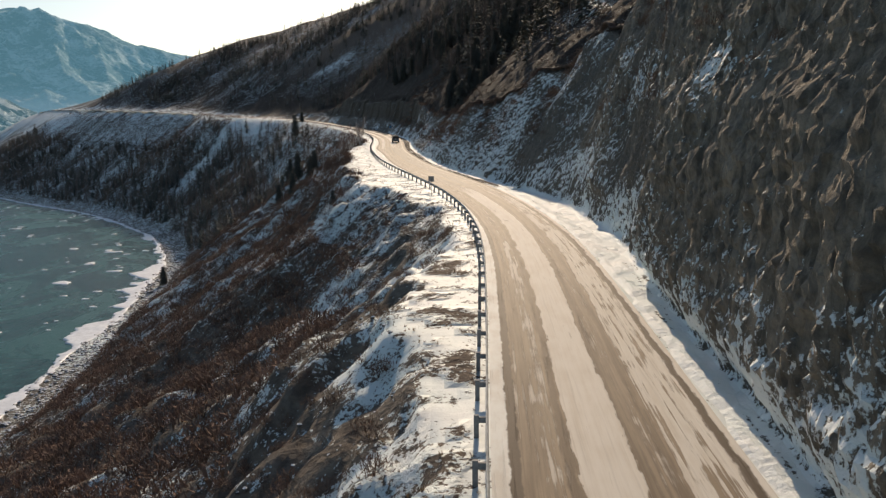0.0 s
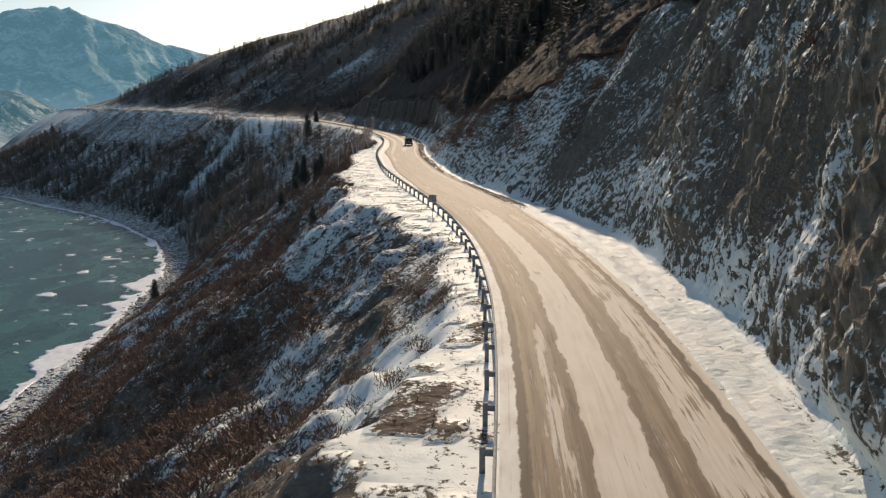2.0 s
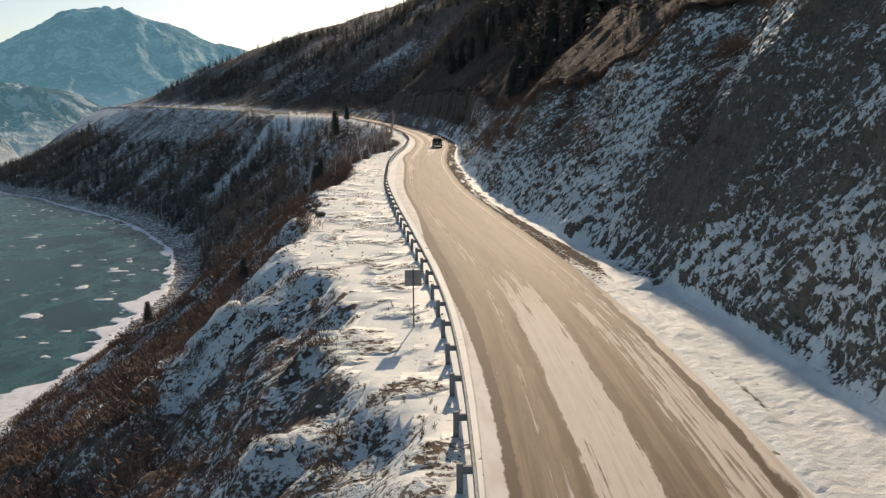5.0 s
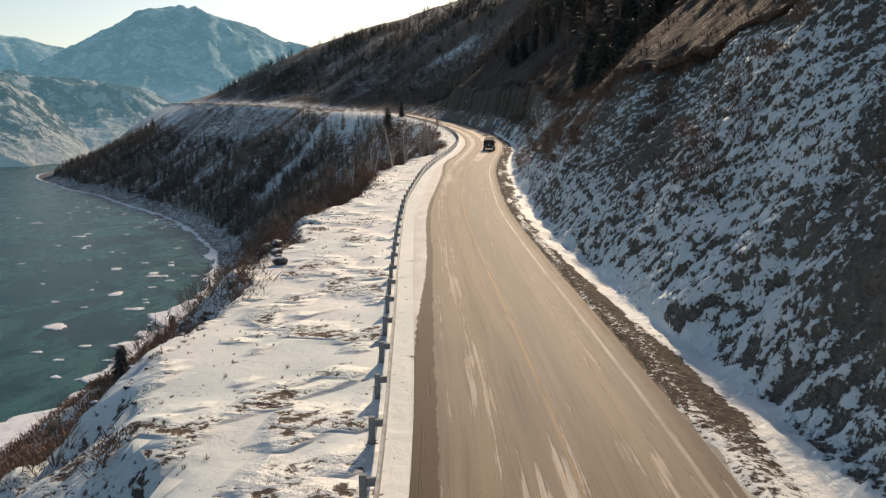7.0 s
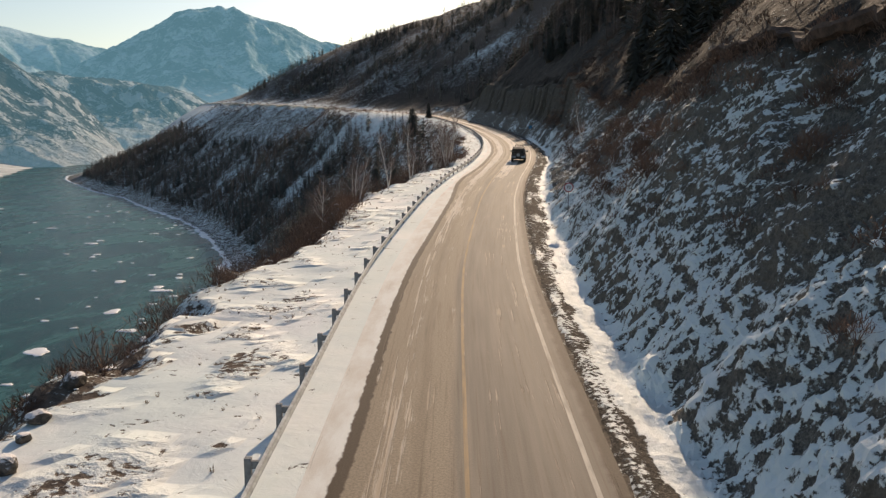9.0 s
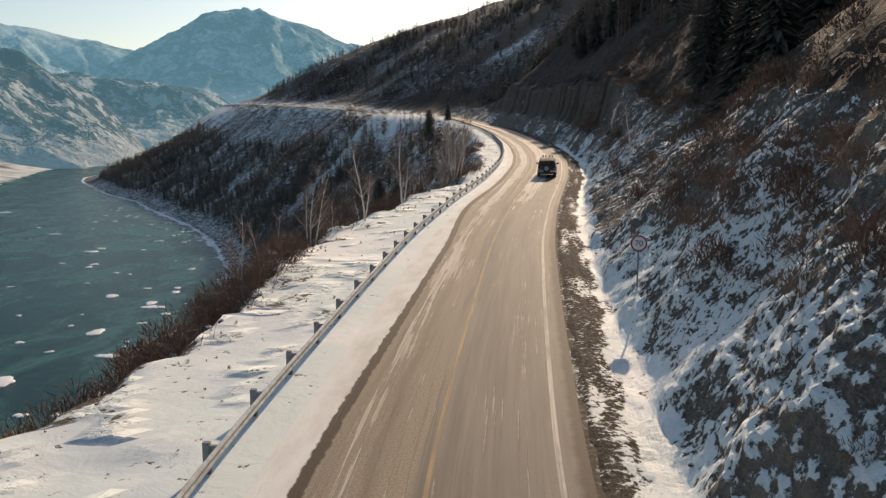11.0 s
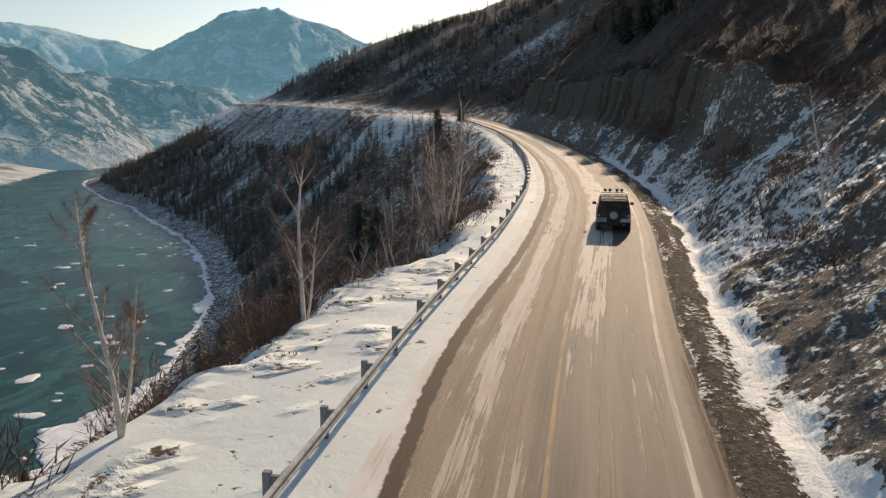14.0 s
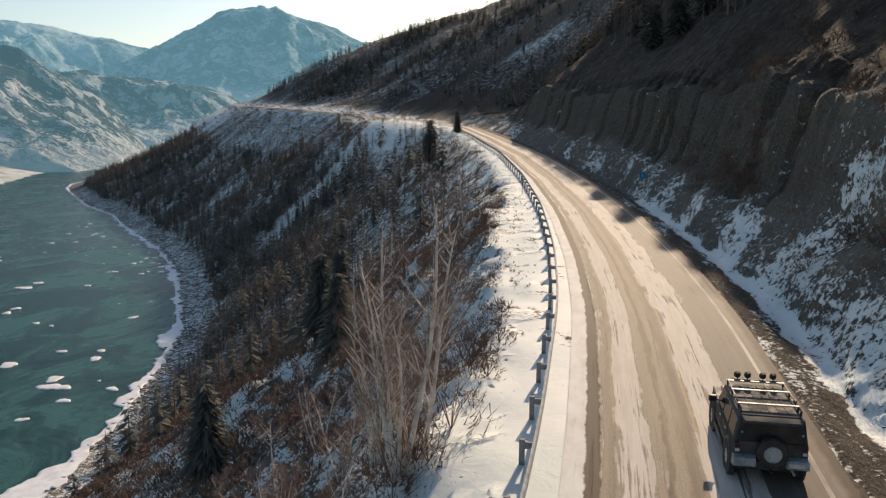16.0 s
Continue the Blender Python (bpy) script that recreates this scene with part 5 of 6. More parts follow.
# ---------------------------------------------------------------- dry grass
def tuft(seed):
    g = np.random.default_rng(seed)
    parts = []
    for _ in range(16):
        a, lean = g.uniform(0, 6.28), g.uniform(0.2, 1.0)
        tip = np.array([math.cos(a) * lean * 0.28, math.sin(a) * lean * 0.28, g.uniform(0.18, 0.42)])
        root = np.array([math.cos(a), math.sin(a), 0]) * 0.05
        b = a + math.pi / 2
        parts.append(strip(np.stack([root, root * 0.4 + tip * 0.6 + np.array([0, 0, 0.05]), tip]), np.array([0.012, 0.009, 0.0]), np.array([math.cos(b), math.sin(b), 0])))
    return join(parts)


DRY = tinted("dry_yellow_grass", (0.130, 0.082, 0.045), (0.340, 0.235, 0.130))


def verge_keep(z, snow, rock, brush, n, at, x, y):
    out = -n - rail_off(at)
    edge = np.exp(-np.abs(-n - verge_off(at)) / 1.6)
    clump = smooth(0.25, 0.8, fbm(x, y, 5, 4, 63))
    return np.where(out > 0.1, np.maximum((0.30 + 0.5 * smooth(52, 62, at) * smooth(135, 115, at)) * clump * (n > -verge_off(at) - 1), edge * smooth(-0.2, 0.5, fbm(x, y, 4, 3, 107))), 0)


xy, z = pick(24000, (-34, 8), (3, 300), verge_keep)
scatter("verge_grass", [tuft(s) for s in (1, 2, 3)], xy, z - 0.06, rng.uniform(0.25, 0.65, len(xy)), DRY, "dry yellow grass tufts poking through the snow", "grass")


# ---------------------------------------------------------------- single trees
def tube(path, radii, sides):
    """A tapered tube along a path: quads as triangles."""
    path = np.asarray(path, float)
    way = np.gradient(path, axis=0)
    way /= np.linalg.norm(way, axis=1)[:, None] + 1e-9
    ref = np.where(np.abs(way[:, 2:]) > 0.9, np.array([[1.0, 0, 0]]), np.array([[0, 0, 1.0]]))
    u = np.cross(way, ref)
    u /= np.linalg.norm(u, axis=1)[:, None] + 1e-9
    w = np.cross(way, u)
    a = np.linspace(0, 2 * math.pi, sides, endpoint=False)
    v = path[:, None] + (u[:, None] * np.cos(a)[None, :, None] + w[:, None] * np.sin(a)[None, :, None]) * np.asarray(radii)[:, None, None]
    n, i = len(path), np.arange(sides)
    f = []
    for k in range(n - 1):
        lo, hi = k * sides + i, (k + 1) * sides + i
        nx = (i + 1) % sides
        f.append(np.stack([lo, k * sides + nx, (k + 1) * sides + nx], 1))
        f.append(np.stack([lo, (k + 1) * sides + nx, hi], 1))
    return v.reshape(-1, 3), np.concatenate(f)


def birch(tall, stems, seed, lean=0.12):
    """A bare birch: trunks, limbs and a crown of fine hanging twigs."""
    g = np.random.default_rng(seed)
    trunks, limbs, twigs = [], [], []

    def twig_fan(root, way, length, count):
        for _ in range(count):
            d = way + g.normal(0, 0.55, 3) + np.array([0, 0, 0.15])
            d /= np.linalg.norm(d)
            l = length * g.uniform(0.5, 1.1)
            tip = root + d * l + np.array([0, 0, -0.12 * l])
            twigs.append(blade(root, tip, 0.0052, g))

    for s in range(stems):
        a = g.uniform(0, 6.28)
        h = tall * (1 if s == 0 else g.uniform(0.6, 0.95))
        t = np.linspace(0, 1, 9)
        bend = np.array([math.cos(a), math.sin(a)]) * lean * h * (1.6 if stems > 1 else 0.5)
        path = np.stack([bend[0] * t ** 1.3 + 0.03 * h * np.sin(4 * t + a), bend[1] * t ** 1.3 + 0.03 * h * np.cos(3 * t + a), h * t], 1)
        path[:, :2] += np.array([math.cos(a), math.sin(a)]) * 0.18 * (stems > 1)
        trunks.append((s, tube(path, (0.012 if stems < 3 else 0.0098) * h * (1 - t) ** 0.8 + 0.010, 6)))
        for _ in range(int(20 * h / 8)):
            f = g.uniform(0.25, 0.96)
            root = np.array([np.interp(f, t, path[:, c]) for c in range(3)])
            b = g.uniform(0, 6.28)
            l = h * (0.10 + 0.27 * (1 - f)) * g.uniform(0.6, 1.1)
            out = np.array([math.cos(b), math.sin(b), 0])
            q = np.linspace(0, 1, 5)[:, None]
            limb = root + out * l * 0.62 * q ** 0.9 + np.array([0, 0, 1]) * l * 0.8 * q
            limbs.append(tube(limb, 0.0045 * h * (1 - f * 0.6) * (1 - q[:, 0]) + 0.007, 4))
            for e in (1, 2, 3, 4):
                twig_fan(limb[e], (out + np.array([0, 0, 1.0])) / 1.4, l * 0.60, 36 if stems < 6 else 18)
    return trunks, limbs, twigs


def birch_meshes(tall, stems, seed, lean=0.12):
    trunks, limbs, twigs = birch(tall, stems, seed, lean)
    v, f = join(limbs)
    w, e = join(twigs)
    return [mesh_of("trunk", tv, tf, BIRCH, True) for _, (tv, tf) in trunks], mesh_of("branchwork", v, f, BIRCH, True), mesh_of("crown", w, e, TWIG)


def plant_birch(kind, x, y, turn, size, label, sink=0.15):
    trunks, limbs, crown = kind
    root = tagged(new("birch_tree"), label, "tree", "birches along the verge")
    for me in trunks:
        part("trunk", me, root)
    part("branchwork", limbs, root)
    part("crown", crown, root, "reddish bare twigs")
    root.matrix_basis = pose(x, y, float(ground_z(x, y)[0]) - sink, 0, 0, turn) @ Matrix.Diagonal((size, size, size, 1))


BIRCHES = [birch_meshes(7.5, 1, 11), birch_meshes(7.0, 2, 12), birch_meshes(6.8, 9, 13, 0.14), birch_meshes(6.0, 3, 14, 0.2)]
for kind, x, y, turn, size, label in (
        (1, -24.6, 218.2, 0, 1.1, "tall bare birch at the edge of the verge"),
        (1, -23.5, 205.8, 60, 0.9, "bare twin-stemmed birch at the edge of the verge"),
        (3, -24.4, 197.5, 150, 0.95, "bare birch clump with reddish twigs below the verge"),
        (3, -25.6, 194.0, 20, 0.8, "bare birch clump with reddish twigs below the verge"),
        (0, -23.6, 187.0, 200, 0.7, "slender bare birch beside boulders"),
        (2, -23.9, 238.0, 0, 1.25, "many-stemmed bare birch beside the snowy verge"),
        (2, -26.6, 243.0, 120, 1.0, "many-stemmed bare birch beside the snowy verge"),
        (3, -25.8, 234.6, 200, 0.9, "many-stemmed bare birch beside the snowy verge"),
        (3, -28.8, 239.0, 280, 0.95, "many-stemmed bare birch beside the snowy verge"),
        (3, -27.0, 248.5, 40, 1.15, "bare birch clump with reddish twigs below the verge"),
        (3, -28.4, 232.0, 120, 0.9, "bare birch clump with reddish twigs below the verge"),
        (3, -31.0, 250.0, 10, 0.9, "bare birch clump with reddish twigs below the verge"),
        (1, -30.6, 226.0, 75, 0.9, "bare twin-stemmed birch on the steep slope"),
        (0, -29.0, 213.0, 190, 0.85, "slender bare birch on the steep slope"),
        (1, -33.5, 205.0, 300, 0.9, "bare twin-stemmed birch on the steep slope"),
        (3, -38.0, 262.0, 200, 0.9, "bare birch clump with reddish twigs below the verge"),
        (0, -40.5, 275.0, 100, 0.9, "slender bare birch on the steep slope"),
        (1, -36.0, 292.0, 10, 0.85, "bare twin-stemmed birch near the guardrail"),
        (0, -46.0, 300.0, 250, 0.9, "slender bare birch on the steep slope"),
        (1, -4.2, 226.5, 30, 0.75, "pale leaning birch pair on the cut slope")):
    plant_birch(BIRCHES[kind], x, y, turn, size, label)


def spruce_meshes(seed):
    v, f = conifer(1.0, 34, 13, seed, False, 0.13)
    n = 6
    trunk_v, crown_v = v[:n], v[n:]
    trunk_f = f[:5]
    crown_f = f[5:] - n
    me = mesh_of("crown", crown_v, crown_f, LARCH)
    me.attributes.new("tint", "FLOAT", "POINT").data.foreach_set("value", (0.3 + 0.5 * np.random.default_rng(seed).uniform(0, 1, len(crown_v))).astype(np.float32))
    return mesh_of("trunk", trunk_v, trunk_f, plain_bark), me


plain_bark = plain("dark_bark", (0.07, 0.052, 0.040), 0.95, scale=12.0, vary=0.4)
SPRUCES = [spruce_meshes(s) for s in (21, 22)]
grove_rng = np.random.default_rng(77)
grove = []
for count, first, last, near, far in ((26, 240, 330, 26, 54), (34, 204, 243, 16, 38)):
    for _ in range(count):
        along = grove_rng.uniform(first, last)
        grove.append((float(road_x(along)) + grove_rng.uniform(near, far), along, grove_rng.uniform(5.0, 9.5)))
for i, (x, y, h) in enumerate(((-74.0, 409.0, 11.5), (-77.0, 447.0, 6.5), (-8, 335, 8), (-5, 342, 9), (-12, 346, 9), (0, 338, 8), (-16, 352, 9), (-9, 356, 10), (-2, 350, 9), (4, 345, 9), (-20, 360, 8), (-99.4, 279.5, 7.0), (-47, 287, 9), (-53, 296, 10), (-44.5, 281, 7.5), (-60, 318, 10), (-50, 268, 8), (-57, 279, 9), (-17.5, 127.5, 2.6), *grove)):
    tree = tagged(new("spruce_tree"), "dark green spruce standing on the snowy slope", "tree", "single spruces")
    part("trunk", SPRUCES[i % 2][0], tree)
    part("crown", SPRUCES[i % 2][1], tree)
    tree.matrix_basis = pose(x, y, float(ground_z(x, y)[0]) - 0.1, 0, 0, 47 * i) @ Matrix.Diagonal((h, h, h, 1))


# ---------------------------------------------------------------- road signs
SIGN_BACK = plain("grey_sign_back", (0.36, 0.36, 0.36), 0.5, 0.5, scale=4.0, vary=0.15)
SIGN_WHITE = plain("white_sign_sheeting", (0.74, 0.76, 0.78), 0.45, scale=3.0, vary=0.06)
SIGN_RED = plain("red_sign_sheeting", (0.42, 0.045, 0.050), 0.45, scale=3.0, vary=0.1)
SIGN_BLACK = plain("black_sign_paint", (0.030, 0.032, 0.036), 0.5, scale=3.0, vary=0.1)
SIGN_BLUE = plain("blue_sign_sheeting", (0.035, 0.25, 0.46), 0.45, scale=3.0, vary=0.1)
POLE = plain("grey_sign_pole", (0.25, 0.25, 0.25), 0.6, 0.4, scale=6.0, vary=0.2)


def disc(radius, thick, y, sides=40):
    bm = bmesh.new()
    bmesh.ops.create_cone(bm, cap_ends=True, segments=sides, radius1=radius, radius2=radius, depth=thick, matrix=Matrix.Translation((0, y, 0)) @ Matrix.Rotation(math.pi / 2, 4, "X"))
    return bm


def pole_mesh(high, radius=0.035):
    bm = bmesh.new()
    bmesh.ops.create_cone(bm, cap_ends=True, segments=12, radius1=radius, radius2=radius, depth=high, matrix=Matrix.Translation((0, 0, high / 2)))
    return done(bm, "pole", POLE, True)


def letters(body, size, mat, name="digits"):
    curve = bpy.data.curves.new(name, "FONT")
    curve.body, curve.size, curve.extrude, curve.align_x, curve.align_y = body, size, 0.003, "CENTER", "CENTER"
    curve.materials.append(mat)
    return curve


def done_pole():
    bm = bmesh.new()
    bmesh.ops.create_cone(bm, cap_ends=True, segments=12, radius1=0.035, radius2=0.035, depth=2.9, matrix=Matrix.Translation((0, 0, 0.75)))
    return done(bm, "pole", POLE, True)


def speed_sign(x, y, z, turn):
    sign = tagged(new("speed_limit_sign"), "round white speed limit sign with red rim on a grey pole", "road sign")
    part("pole", done_pole(), sign)
    plate = part("plate", done(disc(0.36, 0.02, 0.02), "plate", SIGN_BACK), sign)
    plate.location = (0, -0.06, 2.0)
    part("rim", done(disc(0.355, 0.008, 0.0), "rim", SIGN_RED), plate)
    part("face", done(disc(0.285, 0.008, -0.006), "face", SIGN_WHITE), plate)
    text = part("digits", letters("70", 0.34, SIGN_BLACK), plate)
    text.matrix_basis = pose(0, -0.014, 0, 90, 0, 0)
    sign.matrix_basis = pose(x, y, z, 0, 0, turn)


def plate_sign(name, x, y, z, turn, w, h, high, mat, label, mark=None):
    sign = tagged(new(name), label, "road sign")
    part("pole", pole_mesh(high + h / 2 + 0.05), sign)
    plate = part("plate", done(box_bm(w, 0.02, h, (0, 0, 0), 0.006), "plate", SIGN_BACK), sign)
    plate.location = (0, 0.05, high)
    part("face", done(box_bm(w - 0.02, 0.006, h - 0.02, (0, 0.015, 0), 0.002), "face", mat), plate)
    if mark:
        part("mark", done(box_bm(0.06, 0.006, h * 0.45, (0.02, 0.022, 0), 0.002), "mark", mark), plate)
    for s in (-0.25, 0.25):
        part("clamp", done(box_bm(0.11, 0.07, 0.03, (0, -0.02, s * h), 0.004), "clamp", POLE), plate)
    sign.matrix_basis = pose(x, y, z, 0, 0, turn)


def ground_at(x, y):
    return float(ground_z(x, y)[0])


speed_sign(-2.75, 183.0, 6.35 - 2.0, 8)
plate_sign("warning_sign", -1.4, 103.8, ground_at(-1.4, 103.8) - 0.1, 12, 0.75, 0.72, 2.35, SIGN_WHITE, "square road sign seen from its grey back")
plate_sign("kilometre_sign", -19.3, 305.0, ground_at(-19.3, 305.0) - 0.1, 205, 0.75, 0.7, 1.6, SIGN_BLUE, "small blue kilometre sign at the foot of the cliff", SIGN_WHITE)
plate_sign("marker_post", -31.6, 301.0, ground_at(-31.6, 301.0) - 0.1, 20, 0.14, 0.9, 1.6, SIGN_WHITE, "slim grey marker post behind the guardrail")


# ---------------------------------------------------------------- the off-road vehicle
def dusty(name, color, rough, metal=0.0, dust=0.5, dust_color=(0.26, 0.235, 0.20)):
    k = Nodes(name)
    p = k.coord()
    mid, fine = k.noise(p, 2.2, 5, 0.6), k.noise(p, 14.0, 4, 0.6)
    f = k.math("ADD", k.math("MULTIPLY", mid, 0.7), k.math("MULTIPLY", fine, 0.3))
    cover = k.math("MULTIPLY", k.ramp(f, 0.35, 0.65), dust)
    k.bump(fine, 0.08, 0.01)
    return k.finish(k.mix(cover, color, dust_color), k.math("ADD", k.math("MULTIPLY", cover, 0.6), rough, clamp=True), metal)


PAINT = dusty("dusty_grey_green_paint", (0.016, 0.021, 0.024), 0.60, 0.0, 0.30, (0.050, 0.058, 0.062))
ROOF = dusty("frosted_grey_roof", (0.030, 0.034, 0.036), 0.7, 0.0, 0.6, (0.12, 0.128, 0.130))
BLACK_TRIM = dusty("black_plastic_trim", (0.018, 0.019, 0.021), 0.45, 0.0, 0.25)
GLASS = dusty("dark_tinted_glass", (0.010, 0.012, 0.016), 0.08, 0.0, 0.12)
TYRE = dusty("dirty_rubber", (0.022, 0.021, 0.020), 0.85, 0.0, 0.5, (0.12, 0.105, 0.09))
ALLOY = dusty("brushed_alloy", (0.50, 0.51, 0.51), 0.45, 0.25, 0.3, (0.42, 0.42, 0.41))
RACK = dusty("pale_aluminium_rack", (0.30, 0.30, 0.295), 0.5, 0.3, 0.3)
CHROME = dusty("frosted_bumper", (0.20, 0.23, 0.25), 0.45, 0.1, 0.8, (0.52, 0.56, 0.58))
LAMP_RED = plain("red_lamp_lens", (0.11, 0.012, 0.011), 0.25, scale=8.0, vary=0.2)
LAMP_CLEAR = plain("clear_lamp_lens", (0.55, 0.56, 0.56), 0.15, scale=8.0, vary=0.1)
SPOT = plain("black_spot_lamp", (0.020, 0.016, 0.014), 0.5, scale=8.0, vary=0.2)
PLATE = plain("plain_number_plate", (0.55, 0.55, 0.53), 0.5, scale=6.0, vary=0.1)


def loft(sections, mat, name, bevel=0.03):
    """A closed hull through rectangular sections: (y, half width low, half width high, z low, z high)."""
    bm = bmesh.new()
    rings = []
    for y, wl, wh, lo, hi in sections:
        rings.append([bm.verts.new(c) for c in ((-wl, y, lo), (wl, y, lo), (wh, y, hi), (-wh, y, hi))])
    for a, b in zip(rings, rings[1:]):
        for i in range(4):
            bm.faces.new((a[i], a[(i + 1) % 4], b[(i + 1) % 4], b[i]))
    bm.faces.new(rings[0])
    bm.faces.new(rings[-1])
    bmesh.ops.recalc_face_normals(bm, faces=bm.faces[:])
    sharp = [e for e in bm.edges if e.calc_face_angle(0) > 0.35]
    bmesh.ops.bevel(bm, geom=sharp, offset=bevel, segments=3, affect="EDGES", profile=0.6)
    return done(bm, name, mat, True)


def quad_panel(corners, thick, mat, name):
    """A thin rounded panel through four corners, standing proud along its normal."""
    p = [Vector(c) for c in corners]
    n = (p[1] - p[0]).cross(p[3] - p[0]).normalized()
    bm = bmesh.new()
    lo, hi = [bm.verts.new(c - n * 0.01) for c in p], [bm.verts.new(c + n * thick) for c in p]
    bm.faces.new(lo[::-1])
    bm.faces.new(hi)
    for i in range(4):
        bm.faces.new((lo[i], lo[(i + 1) % 4], hi[(i + 1) % 4], hi[i]))
    bmesh.ops.bevel(bm, geom=bm.edges[:], offset=0.008, segments=1, affect="EDGES")
    return done(bm, name, mat, False)


def ring_mesh(name, mat, outer, inner, wide, segs=36, tread=False):
    """A wheel-like ring about the x axis with rounded shoulders."""
    prof = [(inner, -wide * 0.42), (inner + 0.02, -wide * 0.5), (outer - 0.05, -wide * 0.5), (outer, -wide * 0.36), (outer, wide * 0.36), (outer - 0.05, wide * 0.5), (inner + 0.02, wide * 0.5), (inner, wide * 0.42)]
    v, m = [], len(prof)
    for i in range(segs):
        a = 2 * math.pi * i / segs
        for j, (r, x) in enumerate(prof):
            q = r - (0.018 if tread and i % 2 and j in (3, 4) else 0)
            v.append((x, math.cos(a) * q, math.sin(a) * q))
    i = np.repeat(np.arange(segs), m)
    j = np.tile(np.arange(m), segs)
    f = np.stack([i * m + j, ((i + 1) % segs) * m + j, ((i + 1) % segs) * m + (j + 1) % m, i * m + (j + 1) % m], 1)
    return mesh_of(name, v, f, mat, not tread)


def rim_mesh(radius, wide):
    bm = bmesh.new()
    turn = Matrix.Rotation(math.pi / 2, 4, "Y")
    bmesh.ops.create_cone(bm, cap_ends=True, segments=32, radius1=radius, radius2=radius * 0.92, depth=wide, matrix=turn)
    bmesh.ops.create_cone(bm, cap_ends=True, segments=20, radius1=radius * 0.34, radius2=radius * 0.30, depth=0.06, matrix=Matrix.Translation((wide / 2, 0, 0)) @ turn)
    for i in range(7):
        a = 2 * math.pi * i / 7
        m = Matrix.Rotation(a, 4, "X") @ Matrix.Translation((wide / 2 + 0.01, 0, radius * 0.6)) @ Matrix.Diagonal((0.035, 0.09, radius * 0.66, 1))
        bmesh.ops.create_cube(bm, size=1.0, matrix=m)
    return done(bm, "rim", ALLOY, False)


def rod(a, b, radius, mat, name, sides=10):
    a, b = Vector(a), Vector(b)
    bm = bmesh.new()
    m = Matrix.Translation((a + b) / 2) @ (b - a).to_track_quat("Z", "Y").to_matrix().to_4x4()
    bmesh.ops.create_cone(bm, cap_ends=True, segments=sides, radius1=radius, radius2=radius, depth=(b - a).length, matrix=m)
    return done(bm, name, mat, True)


def make_vehicle(x, y, z, turn, tilt):
    car = tagged(new("off_road_vehicle"), "dusty grey boxy off-road vehicle with roof rack and spare wheel", "car")
    # hull: chassis tub, flanks, bonnet and cabin
    part("chassis", loft([(-2.15, 0.80, 0.86, 0.38, 0.62), (2.2, 0.80, 0.86, 0.38, 0.62)], BLACK_TRIM, "chassis", 0.04), car)
    body = part("body", loft([(-2.28, 0.95, 0.97, 0.60, 1.22), (-2.18, 0.99, 1.00, 0.56, 1.24), (0.9, 0.99, 1.00, 0.56, 1.24), (2.15, 0.97, 0.95, 0.58, 1.22), (2.28, 0.93, 0.90, 0.62, 1.16)], PAINT, "body", 0.045), car)
    cabin = part("cabin", loft([(-2.25, 0.975, 0.86, 1.20, 1.86), (-2.10, 0.985, 0.87, 1.20, 1.93), (0.45, 0.985, 0.86, 1.20, 1.93), (0.62, 0.985, 0.84, 1.20, 1.86), (0.98, 0.97, 0.90, 1.20, 1.26)], PAINT, "cabin", 0.05), car)
    part("roof_panel", loft([(-2.05, 0.83, 0.80, 1.92, 1.965), (0.42, 0.82, 0.79, 1.92, 1.965)], ROOF, "roof_panel", 0.02), cabin, "frost-covered grey roof panel")
    part("bonnet", loft([(0.95, 0.80, 0.72, 1.20, 1.30), (2.15, 0.76, 0.68, 1.18, 1.26)], PAINT, "bonnet", 0.03), car)
    for i in range(5):
        part("roof_rib", done(box_bm(0.03, 2.2, 0.018, (-0.48 + 0.24 * i, -0.8, 1.972), 0.006), "roof_rib", ROOF), cabin)
    # rear
    part("tailgate", quad_panel([(-0.86, -2.285, 0.78), (0.86, -2.285, 0.78), (0.85, -2.275, 1.26), (-0.85, -2.275, 1.26)], 0.02, BLACK_TRIM, "tailgate"), car, "black tailgate")
    part("rear_window", quad_panel([(-0.84, -2.275, 1.28), (0.84, -2.275, 1.28), (0.76, -2.262, 1.80), (-0.76, -2.262, 1.80)], 0.018, GLASS, "rear_window"), car, "dark rear window")
    part("rear_spoiler", loft([(-2.38, 0.78, 0.74, 1.83, 1.90), (-2.10, 0.84, 0.80, 1.84, 1.95)], ROOF, "rear_spoiler", 0.02), car)
    for s in (-1, 1):
        bumper = part("bumper_end", loft([(-2.52, 0.30, 0.29, 0.62, 0.86), (-2.26, 0.33, 0.32, 0.58, 0.90)], CHROME, "bumper_end", 0.03), car, "frosted grey bumper end")
        bumper.location = (s * 0.70, 0, 0)
        lamp = part("tail_lamp", done(box_bm(0.16, 0.05, 0.30, (s * 0.89, -2.29, 1.06), 0.015), "tail_lamp", BLACK_TRIM), car)
        part("lens", done(box_bm(0.12, 0.02, 0.11, (s * 0.89, -2.318, 1.13), 0.008), "lens", LAMP_RED), lamp, "red lens")
        part("lens", done(box_bm(0.12, 0.02, 0.09, (s * 0.89, -2.318, 1.01), 0.008), "lens", LAMP_CLEAR), lamp, "clear lens")
        part("hinge", done(box_bm(0.06, 0.05, 0.05, (s * 0.80, -2.31, 1.55), 0.01), "hinge", CHROME), car)
    part("bumper_step", loft([(-2.44, 0.46, 0.44, 0.60, 0.74), (-2.26, 0.46, 0.44, 0.58, 0.76)], BLACK_TRIM, "bumper_step", 0.02), car)
